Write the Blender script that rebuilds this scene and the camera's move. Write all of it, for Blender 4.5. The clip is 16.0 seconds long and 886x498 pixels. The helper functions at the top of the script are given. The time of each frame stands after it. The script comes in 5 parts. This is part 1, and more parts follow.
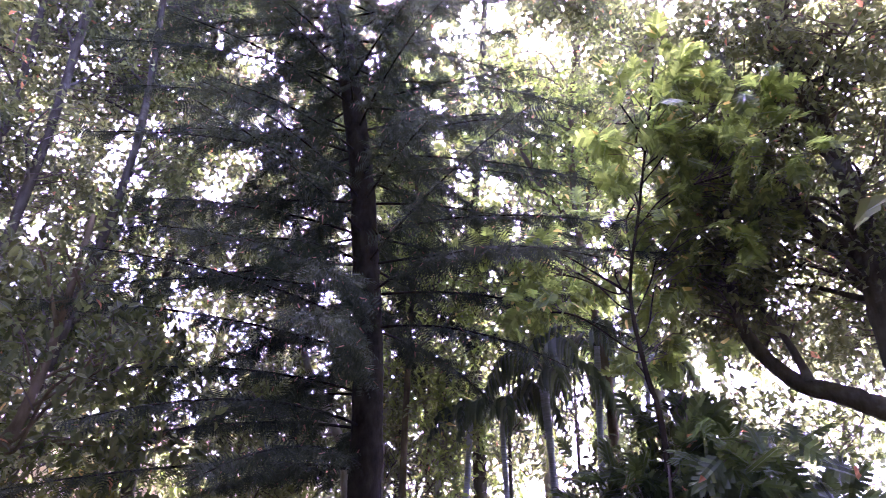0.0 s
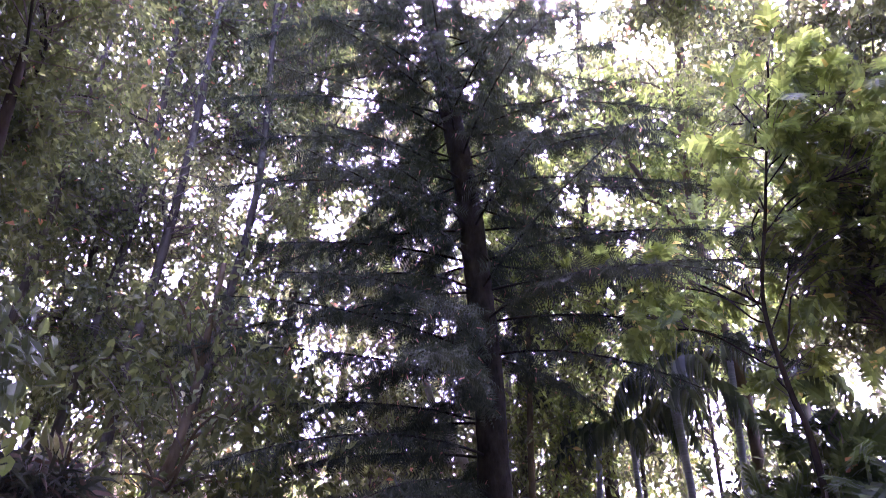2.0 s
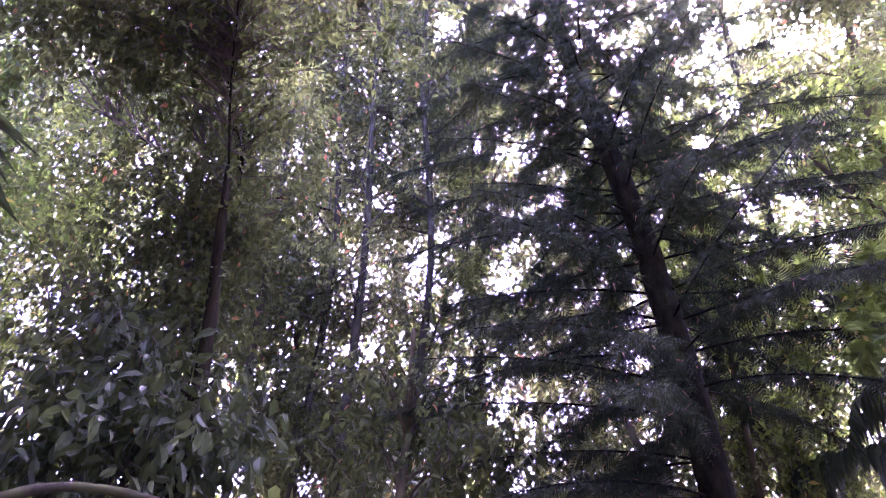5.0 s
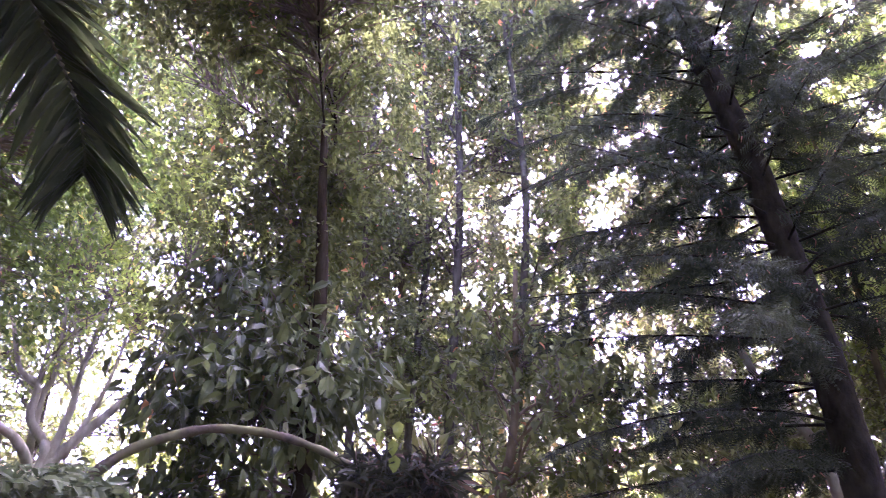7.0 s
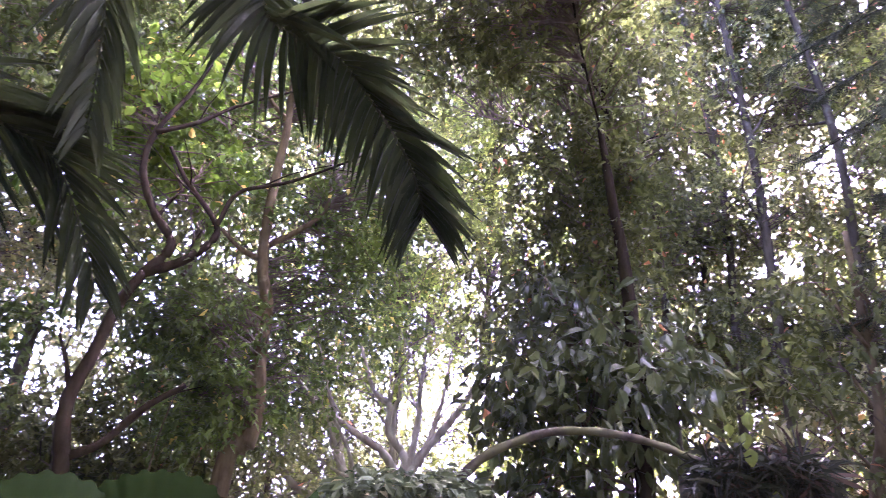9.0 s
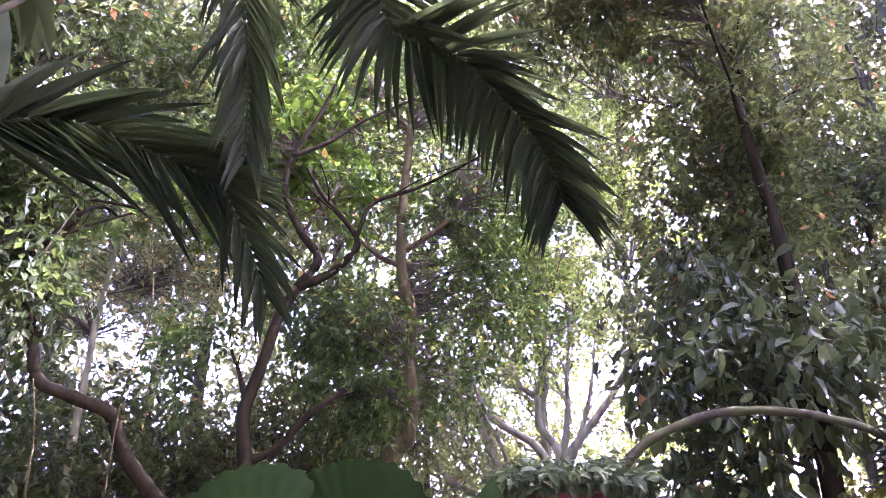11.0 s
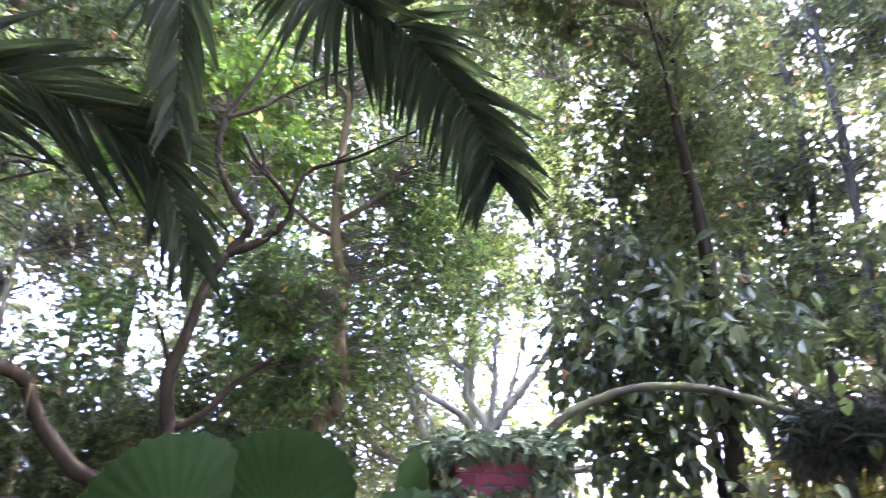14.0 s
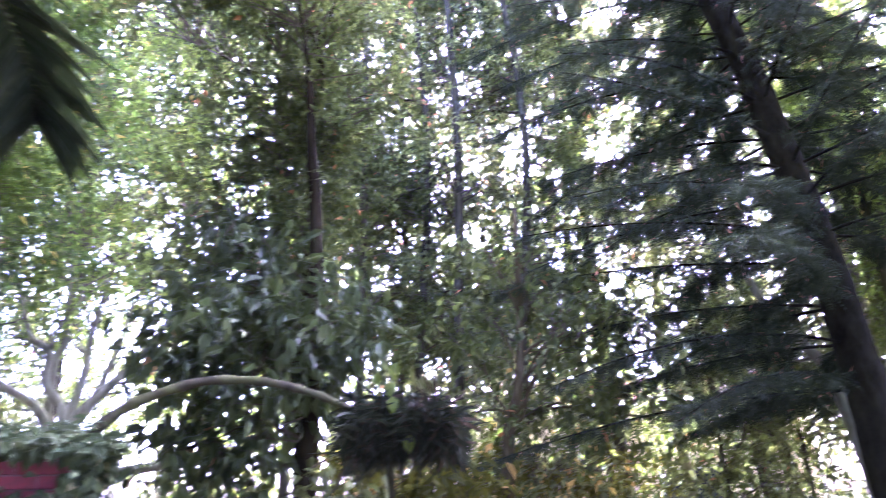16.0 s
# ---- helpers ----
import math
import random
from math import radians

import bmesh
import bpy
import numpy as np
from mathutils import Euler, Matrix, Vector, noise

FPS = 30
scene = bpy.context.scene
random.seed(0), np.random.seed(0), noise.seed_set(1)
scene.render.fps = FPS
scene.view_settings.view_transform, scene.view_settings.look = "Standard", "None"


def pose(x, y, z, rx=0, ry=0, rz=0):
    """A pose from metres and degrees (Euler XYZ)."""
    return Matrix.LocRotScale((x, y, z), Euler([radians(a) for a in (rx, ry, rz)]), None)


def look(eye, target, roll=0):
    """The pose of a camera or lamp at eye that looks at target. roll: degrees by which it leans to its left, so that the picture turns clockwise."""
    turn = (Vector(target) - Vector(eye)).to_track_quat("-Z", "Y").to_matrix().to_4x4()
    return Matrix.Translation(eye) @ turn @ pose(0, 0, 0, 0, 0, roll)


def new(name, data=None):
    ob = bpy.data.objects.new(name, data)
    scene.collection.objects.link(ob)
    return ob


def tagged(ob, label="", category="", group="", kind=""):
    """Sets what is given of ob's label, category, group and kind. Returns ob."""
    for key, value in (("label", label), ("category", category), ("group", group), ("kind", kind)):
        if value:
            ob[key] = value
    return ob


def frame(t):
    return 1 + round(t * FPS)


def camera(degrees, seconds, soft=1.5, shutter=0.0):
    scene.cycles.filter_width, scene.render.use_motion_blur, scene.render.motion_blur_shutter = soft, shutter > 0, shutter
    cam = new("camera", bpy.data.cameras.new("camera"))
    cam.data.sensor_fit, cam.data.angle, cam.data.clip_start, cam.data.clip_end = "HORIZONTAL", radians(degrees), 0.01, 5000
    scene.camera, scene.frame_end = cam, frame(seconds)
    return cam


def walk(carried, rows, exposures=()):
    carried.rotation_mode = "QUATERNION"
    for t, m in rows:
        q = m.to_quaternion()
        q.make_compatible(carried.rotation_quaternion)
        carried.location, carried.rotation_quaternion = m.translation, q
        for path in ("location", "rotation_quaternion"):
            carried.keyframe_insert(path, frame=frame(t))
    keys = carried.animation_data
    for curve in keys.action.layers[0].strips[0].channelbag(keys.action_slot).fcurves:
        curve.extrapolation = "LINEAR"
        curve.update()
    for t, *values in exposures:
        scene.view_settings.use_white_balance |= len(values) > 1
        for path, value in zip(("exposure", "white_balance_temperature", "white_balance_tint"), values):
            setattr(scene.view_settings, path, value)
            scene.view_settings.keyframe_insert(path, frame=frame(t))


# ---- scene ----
# ---- camera ----
EYE = Vector((0.0, 0.0, 1.6))  # origin of the camera's view directions, at eye height
cam = camera(68.0, 16.0, soft=0.8, shutter=0.35)
# seconds, yaw (to the left), pitch (up), roll, and the eye's place
PATH = [
    (0.0, -0.75, 25.47, 1.17, 0.106, 0.247, 1.617),
    (0.5, 2.40, 25.33, 1.53, 0.094, 0.253, 1.623),
    (1.0, 5.04, 25.19, 1.86, 0.099, 0.256, 1.653),
    (1.5, 8.17, 25.70, 1.70, 0.103, 0.247, 1.674),
    (2.0, 9.96, 26.88, 1.54, 0.089, 0.237, 1.713),
    (2.5, 10.46, 31.95, 1.27, 0.067, 0.218, 1.743),
    (3.0, 11.63, 34.62, -0.93, 0.034, 0.186, 1.763),
    (3.5, 14.50, 35.36, -2.38, 0.022, 0.168, 1.768),
    (4.0, 17.16, 36.86, -4.46, -0.002, 0.158, 1.734),
    (4.5, 23.40, 34.54, -2.96, -0.004, 0.139, 1.712),
    (4.7, 24.68, 32.94, -0.98, 0.007, 0.136, 1.685),
    (6.8, 34.55, 25.98, 0.70, 0.034, 0.072, 1.591),
    (7.0, 35.83, 26.13, 0.66, -0.003, 0.070, 1.595),
    (7.5, 40.27, 27.27, -0.09, -0.047, -0.031, 1.581),
    (8.0, 49.66, 26.73, 1.01, -0.069, -0.083, 1.576),
    (8.5, 57.11, 25.81, 1.13, -0.083, -0.089, 1.584),
    (9.0, 62.59, 25.55, 2.35, -0.077, -0.107, 1.570),
    (9.5, 67.56, 24.87, 2.90, -0.101, -0.115, 1.550),
    (9.7, 69.32, 24.36, 2.50, -0.098, -0.136, 1.543),
    (11.8, 78.85, 23.41, 2.14, -0.095, -0.182, 1.534),
    (12.0, 80.65, 22.20, 2.23, -0.128, -0.173, 1.537),
    (12.5, 83.98, 20.26, 1.35, -0.169, -0.153, 1.541),
    (13.0, 76.52, 20.49, 1.89, -0.074, -0.181, 1.536),
    (13.5, 76.85, 21.80, 0.39, -0.032, -0.191, 1.530),
    (14.0, 68.60, 22.56, 1.32, -0.066, -0.180, 1.534),
    (14.5, 61.34, 22.33, 0.45, -0.079, -0.185, 1.534),
    (15.0, 58.78, 20.38, -0.08, -0.076, -0.187, 1.535),
    (15.5, 47.48, 18.74, -0.87, -0.046, -0.198, 1.546),
    (16.0, 36.80, 21.70, -2.25, 0.030, 0.260, 1.570),
]
walk(cam, [(t, Matrix.Translation((x, y, z)) @ pose(0, 0, 0, 0, 0, yaw) @ pose(0, 0, 0, 90 + pitch) @ pose(0, 0, 0, 0, 0, roll))
           for t, yaw, pitch, roll, x, y, z in PATH],
     exposures=[(0.0, 6.46, 4940, 88), (2.5, 6.3, 4950, 91), (4.0, 6.02, 4950, 95), (4.7, 6.1, 4950, 95), (6.8, 6.87, 5080, 86), (9.7, 6.86, 5140, 80), (12.0, 7.1, 5020, 73), (13.4, 7.16, 4960, 69), (14.2, 7.28, 4780, 54), (15.4, 6.96, 4820, 57), (16.0, 7.1, 4710, 65)])

# ---- light: hazy bright sky, sun high behind the trees ----
SUN_AZ, SUN_EL = -8.0, 54.0
world = bpy.data.worlds.new("sky")
scene.world = world
world.use_nodes = True
wn = world.node_tree
sky = wn.nodes.new("ShaderNodeTexSky")
sky.sky_type = 'NISHITA'
sky.sun_disc = False
sky.sun_elevation, sky.sun_rotation = radians(SUN_EL), radians(-SUN_AZ)
sky.dust_density, sky.air_density, sky.ozone_density = 9.0, 0.8, 0.5
back = wn.nodes["Background"]
back.inputs["Strength"].default_value = 0.12
wn.links.new(sky.outputs[0], back.inputs["Color"])
sun = new("sun", bpy.data.lights.new("sun", 'SUN'))
sun.data.energy, sun.data.angle, sun.data.color = 1.5, radians(3.0), (1.0, 0.95, 0.87)
sun_way = Vector((-math.sin(radians(SUN_AZ)) * math.cos(radians(SUN_EL)), math.cos(radians(SUN_AZ)) * math.cos(radians(SUN_EL)), math.sin(radians(SUN_EL))))
sun.matrix_world = look(sun_way * 60, (0, 0, 0))


# ---- materials ----
def material(name):
    m = bpy.data.materials.new(name)
    m.use_nodes = True
    nt = m.node_tree
    return m, nt, nt.nodes["Principled BSDF"], nt.nodes["Material Output"]


def ramp(nt, fac, stops):
    n = nt.nodes.new("ShaderNodeValToRGB")
    el = n.color_ramp.elements
    while len(el) < len(stops):
        el.new(0.5)
    for e, (p, c) in zip(el, stops):
        e.position, e.color = p, (*c, 1)
    nt.links.new(fac, n.inputs[0])
    return n.outputs[0]


def noise_tex(nt, scale, detail=4.0, rough=0.6, stretch=None):
    tc = nt.nodes.new("ShaderNodeTexCoord")
    n = nt.nodes.new("ShaderNodeTexNoise")
    n.inputs["Scale"].default_value, n.inputs["Detail"].default_value, n.inputs["Roughness"].default_value = scale, detail, rough
    src = tc.outputs["Object"]
    if stretch:
        mp = nt.nodes.new("ShaderNodeMapping")
        mp.inputs["Scale"].default_value = stretch
        nt.links.new(src, mp.inputs[0])
        src = mp.outputs[0]
    nt.links.new(src, n.inputs["Vector"])
    return n.outputs[0]


def blend(nt, a, b, fac, mode='MIX'):
    n = nt.nodes.new("ShaderNodeMix")
    n.data_type, n.blend_type = 'RGBA', mode
    for value, sock in ((fac, n.inputs[0]), (a, n.inputs[6]), (b, n.inputs[7])):
        if isinstance(value, (int, float)):
            sock.default_value = value
        elif isinstance(value, tuple):
            sock.default_value = (*value, 1)
        else:
            nt.links.new(value, sock)
    return n.outputs[2]


def bump(nt, height, bsdf, strength, distance):
    n = nt.nodes.new("ShaderNodeBump")
    n.inputs["Strength"].default_value, n.inputs["Distance"].default_value = strength, distance
    nt.links.new(height, n.inputs["Height"])
    nt.links.new(n.outputs[0], bsdf.inputs["Normal"])


def leaf_mat(name, dark, light, glow, through_amount=0.45, rough=0.42, odd=None, odd_share=0.02, single=False, spec=0.4):
    """Leaf: waxy upper face, light passes through it; colour varies leaf by leaf. odd: colour of the few withered ones."""
    m, nt, b, out = material(name)
    geo = nt.nodes.new("ShaderNodeNewGeometry")
    rnd = geo.outputs["Random Per Island"]
    if single:
        rnd = nt.nodes.new("ShaderNodeObjectInfo").outputs["Random"]
    stops = [(0.0, dark), (0.75, tuple((p + q) / 2 for p, q in zip(dark, light))), (1.0, light)]
    col = ramp(nt, rnd, stops)
    tstops = [(0.0, tuple(g * 0.35 for g in glow)), (0.7, tuple(g * 0.6 for g in glow)), (1.0, glow)]
    tcol = ramp(nt, rnd, tstops)
    if odd:
        lim = nt.nodes.new("ShaderNodeMath")
        lim.operation = 'LESS_THAN'
        lim.inputs[1].default_value = odd_share
        nt.links.new(rnd, lim.inputs[0])
        col = blend(nt, col, odd, lim.outputs[0])
        tcol = blend(nt, tcol, tuple(min(1, o * 1.8) for o in odd), lim.outputs[0])
    blotch = noise_tex(nt, 9.0, 3.0)
    col = blend(nt, col, ramp(nt, blotch, [(0.3, (0.75, 0.75, 0.7)), (0.7, (1.1, 1.1, 1.0))]), 0.8, 'MULTIPLY')
    nt.links.new(col, b.inputs["Base Color"])
    b.inputs["Roughness"].default_value = rough
    b.inputs["Specular IOR Level"].default_value = spec
    tr = nt.nodes.new("ShaderNodeBsdfTranslucent")
    nt.links.new(tcol, tr.inputs["Color"])
    mix = nt.nodes.new("ShaderNodeMixShader")
    mix.inputs[0].default_value = through_amount
    nt.links.new(b.outputs[0], mix.inputs[1])
    nt.links.new(tr.outputs[0], mix.inputs[2])
    nt.links.new(mix.outputs[0], out.inputs["Surface"])
    return m


def bark_mat(name, dark, light, patch, patch_share=0.55, scale=9.0, relief=0.02, stretch=(1, 1, 0.3), rough=0.85):
    m, nt, b, out = material(name)
    n1 = noise_tex(nt, scale, 6.0, 0.65, stretch)
    n2 = noise_tex(nt, 2.3, 4.0, 0.6)
    col = ramp(nt, n1, [(0.3, dark), (0.7, light)])
    col = blend(nt, col, patch, ramp(nt, n2, [(patch_share, (0, 0, 0)), (patch_share + 0.1, (1, 1, 1))]))
    nt.links.new(col, b.inputs["Base Color"])
    b.inputs["Roughness"].default_value = rough
    b.inputs["Specular IOR Level"].default_value = 0.02
    bump(nt, n1, b, 0.8, relief)
    return m


LEAF_DARK = leaf_mat("leaf_dark_green", (0.044, 0.06, 0.022), (0.105, 0.124, 0.04), (0.21, 0.26, 0.045), 0.4, 0.5, (0.25, 0.12, 0.04), 0.008, spec=0.06)
LEAF_MID = leaf_mat("leaf_mid_green", (0.052, 0.067, 0.028), (0.13, 0.148, 0.053), (0.32, 0.37, 0.075), 0.44, 0.5, (0.30, 0.15, 0.05), 0.01, spec=0.08)
# darker leaf copy: the dimness under the trees is put into its colour
LEAF_SHADED = leaf_mat("leaf_shaded_green", (0.025, 0.038, 0.014), (0.06, 0.082, 0.024), (0.13, 0.19, 0.03), 0.38, 0.45, (0.25, 0.12, 0.04), 0.006, spec=0.07)
LEAF_FRESH = leaf_mat("leaf_fresh_green", (0.057, 0.085, 0.024), (0.14, 0.183, 0.045), (0.41, 0.54, 0.055), 0.5, 0.5, (0.35, 0.28, 0.05), 0.02, spec=0.1)
LEAF_VIVID = leaf_mat("leaf_vivid_green", (0.04, 0.072, 0.016), (0.1, 0.16, 0.026), (0.21, 0.36, 0.02), 0.5, 0.5, (0.42, 0.3, 0.06), 0.015, spec=0.12)
LEAF_BROAD = leaf_mat("large_leaf_green", (0.038, 0.055, 0.018), (0.09, 0.115, 0.036), (0.14, 0.19, 0.04), 0.34, 0.42, (0.3, 0.15, 0.05), 0.006, spec=0.15)
LEAF_OLIVE = leaf_mat("leaf_olive", (0.028, 0.036, 0.009), (0.062, 0.068, 0.018), (0.25, 0.245, 0.025), 0.5, 0.55, (0.3, 0.2, 0.05), 0.05, spec=0.05)
# yellow leaves; on bushes and far trees the colour stands in for sunlight
LEAF_YELLOW_SUNLIT = leaf_mat("leaf_yellow_sunlit_green", (0.0693, 0.102, 0.0312), (0.189, 0.198, 0.0702), (0.38, 0.4, 0.09), 0.5, 0.45, (0.4, 0.28, 0.06), 0.06)
NEEDLE = leaf_mat("needle_green", (0.028, 0.037, 0.02), (0.056, 0.068, 0.034), (0.075, 0.098, 0.035), 0.3, 0.75, (0.2, 0.1, 0.05), 0.01, spec=0.03)
FROND = leaf_mat("palm_leaflet_green", (0.03, 0.046, 0.02), (0.075, 0.095, 0.04), (0.17, 0.23, 0.05), 0.35, 0.5, spec=0.12)
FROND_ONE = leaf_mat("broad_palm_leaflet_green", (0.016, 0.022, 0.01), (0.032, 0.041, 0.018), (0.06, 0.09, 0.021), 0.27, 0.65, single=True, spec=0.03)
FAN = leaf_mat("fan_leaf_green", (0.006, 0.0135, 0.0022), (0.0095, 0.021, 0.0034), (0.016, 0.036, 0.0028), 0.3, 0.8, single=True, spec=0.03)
LEAF_DEEP = leaf_mat("leaf_deep_green", (0.034, 0.053, 0.016), (0.078, 0.12, 0.026), (0.18, 0.28, 0.03), 0.47, 0.5, (0.3, 0.26, 0.04), 0.012, spec=0.15)
VINE = leaf_mat("vine_leaf_green", (0.045, 0.066, 0.028), (0.095, 0.12, 0.05), (0.14, 0.2, 0.05), 0.3, 0.6, (0.25, 0.24, 0.1), 0.04, spec=0.07)
STRAP = leaf_mat("strap_leaf_green", (0.016, 0.022, 0.011), (0.06, 0.066, 0.034), (0.05, 0.07, 0.025), 0.25, 0.65, (0.06, 0.045, 0.024), 0.15, spec=0.1)
BARK_PINE = bark_mat("pine_bark", (0.0093, 0.008774, 0.00475), (0.0279, 0.02675, 0.01425), (0.0186, 0.01926, 0.01045), 0.6, 9.0, 0.02, (1, 1, 0.45))
BARK_GREY = bark_mat("grey_bark", (0.02604, 0.02354, 0.0114), (0.06975, 0.06634, 0.03515), (0.093, 0.0963, 0.0551), 0.58)
BARK_BROWN = bark_mat("brown_bark", (0.04185, 0.03424, 0.0133), (0.107, 0.09095, 0.038), (0.1395, 0.1284, 0.06175), 0.6)
BARK_DARK = bark_mat("dark_bark", (0.01116, 0.009095, 0.004275), (0.02883, 0.02515, 0.01235), (0.04185, 0.04066, 0.02185), 0.62)
BARK_RING = bark_mat("palm_scar", (0.00744, 0.005885, 0.00285), (0.01767, 0.01445, 0.0076), (0.01302, 0.0107, 0.0057), 0.6)
BARK_PALE = bark_mat("pale_bark", (0.09393, 0.09202, 0.04275), (0.1944, 0.1969, 0.1026), (0.1339, 0.1156, 0.0551), 0.6)
BARK_TWIG = bark_mat("twig_bark", (0.0465, 0.03745, 0.02375), (0.1116, 0.0963, 0.057), (0.1395, 0.1284, 0.0855))


# ---- helpers for building ----
rng = np.random.default_rng(11)
UP = np.array([0.0, 0.0, 1.0])


def spot(az, r, z=0.0):
    """A place r metres from EYE on the level, az degrees to the left of +y, z metres high."""
    return np.array([-math.sin(radians(az)) * r, math.cos(radians(az)) * r, z])


def rise(az, el, r):
    """The same, with the height given as the angle above eye level, to fit the camera's view."""
    return spot(az, r, EYE.z + r * math.tan(radians(el)))


def unit(v):
    return v / np.maximum(np.linalg.norm(v, axis=-1, keepdims=True), 1e-9)


def mesh_of(name, V, F, mats, smooth=False, index=None):
    """A mesh from an array of corners and one array of faces with equally many corners each."""
    me = bpy.data.meshes.new(name)
    k = F.shape[1]
    me.vertices.add(len(V))
    me.vertices.foreach_set("co", np.ascontiguousarray(V, np.float32).ravel())
    me.loops.add(len(F) * k)
    me.loops.foreach_set("vertex_index", np.ascontiguousarray(F, np.int32).ravel())
    me.polygons.add(len(F))
    me.polygons.foreach_set("loop_start", np.arange(0, len(F) * k, k, dtype=np.int32))
    if index is not None:
        me.polygons.foreach_set("material_index", np.ascontiguousarray(index, np.int32))
    me.update(calc_edges=True)
    me.polygons.foreach_set("use_smooth", np.full(len(F), smooth))
    for m in (mats if isinstance(mats, (list, tuple)) else [mats]):
        me.materials.append(m)
    return me


def thing(name, base, label, category, group="", kind=""):
    ob = new(name)
    ob.location = base
    ob.empty_display_size = 0.2
    return tagged(ob, label, category, group, kind)


def place_of(ob):
    p = np.array(ob.location)
    return p + (place_of(ob.parent) if ob.parent else 0)


def part(name, me, parent, label=""):
    """One mesh, given in world metres, as a part under a thing."""
    off = place_of(parent)
    co = np.empty(len(me.vertices) * 3, np.float32)
    me.vertices.foreach_get("co", co)
    me.vertices.foreach_set("co", (co.reshape(-1, 3) - off).astype(np.float32).ravel())
    me.update()
    ob = new(name, me)
    ob.parent = parent
    return tagged(ob, label) if label else ob


def smooth_path(pts, steps):
    """A smooth line through the given points."""
    P = np.asarray(pts, float)
    P = np.vstack([2 * P[0] - P[1], P, 2 * P[-1] - P[-2]])
    out = []
    for i in range(1, len(P) - 2):
        u = np.linspace(0, 1, steps, endpoint=False)[:, None]
        a, b, c, d = P[i - 1:i + 3]
        out.append(0.5 * (2 * b + (c - a) * u + (2 * a - 5 * b + 4 * c - d) * u ** 2 + (3 * b - a - 3 * c + d) * u ** 3))
    return np.vstack(out + [P[-2:-1]])


def tube(path, radii, sides=8, rough=0.0, seed=0):
    """A round, slightly uneven stem along a line: corners and faces."""
    path = np.asarray(path, float)
    n = len(path)
    radii = np.broadcast_to(np.asarray(radii, float), (n,))
    tan = unit(np.gradient(path, axis=0))
    ref = np.where(np.abs(tan[:, 2:3]) > 0.85, np.array([[1.0, 0, 0]]), UP[None])
    a = unit(np.cross(tan, ref))
    b = np.cross(tan, a)
    ang = np.linspace(0, 2 * np.pi, sides, endpoint=False)
    g = np.random.default_rng(seed)
    R = radii[:, None] * (1 + rough * g.normal(size=(n, sides)))
    V = path[:, None] + R[..., None] * (np.cos(ang)[None, :, None] * a[:, None] + np.sin(ang)[None, :, None] * b[:, None])
    V = np.vstack([V.reshape(-1, 3), path[:1], path[-1:]])
    i, j = np.meshgrid(np.arange(n - 1), np.arange(sides), indexing="ij")
    j2 = (j + 1) % sides
    q = np.stack([i * sides + j, i * sides + j2, (i + 1) * sides + j2, (i + 1) * sides + j], -1).reshape(-1, 4)
    F = np.vstack([q[:, [0, 1, 2]], q[:, [0, 2, 3]]])
    s = np.arange(sides)
    F = np.vstack([F, np.stack([(s + 1) % sides, s, np.full(sides, n * sides)], 1),
                   np.stack([(n - 1) * sides + s, (n - 1) * sides + (s + 1) % sides, np.full(sides, n * sides + 1)], 1)])
    return V, F


def joined(pieces):
    Vs, Fs, n = [], [], 0
    for V, F in pieces:
        Vs.append(V)
        Fs.append(F + n)
        n += len(V)
    return np.vstack(Vs), np.vstack(Fs)


def box(c, size, turn=0.0):
    """Eight corners and twelve triangles; turn in degrees about the upright."""
    s = np.array(size, float) / 2
    V = np.array([[x, y, z] for x in (-1, 1) for y in (-1, 1) for z in (-1, 1)], float) * s
    co, si = math.cos(radians(turn)), math.sin(radians(turn))
    V = V @ np.array([[co, si, 0], [-si, co, 0], [0, 0, 1]]) + np.array(c, float)
    Q = [(0, 1, 3, 2), (4, 6, 7, 5), (0, 4, 5, 1), (2, 3, 7, 6), (0, 2, 6, 4), (1, 5, 7, 3)]
    F = np.array([t for q in Q for t in ((q[0], q[1], q[2]), (q[0], q[2], q[3]))])
    return V, F


# leaf shapes: x across (times the width), y along, z off the face
RHOMB = (np.array([[0, 0, 0], [-0.5, 0.42, 0.1], [0, 1, -0.06], [0.5, 0.42, 0.1]], float), np.array([[0, 2, 1], [0, 3, 2]]))
OVAL = (np.array([[0, 0, 0], [0, 0.33, -0.03], [0, 0.7, -0.04], [0, 1, -0.16], [-0.44, 0.3, 0.08], [-0.38, 0.66, 0.04],
                  [0.44, 0.3, 0.08], [0.38, 0.66, 0.04]], float),
        np.array([[0, 1, 4], [4, 1, 2], [4, 2, 5], [5, 2, 3], [0, 6, 1], [6, 2, 1], [6, 7, 2], [7, 3, 2]]))


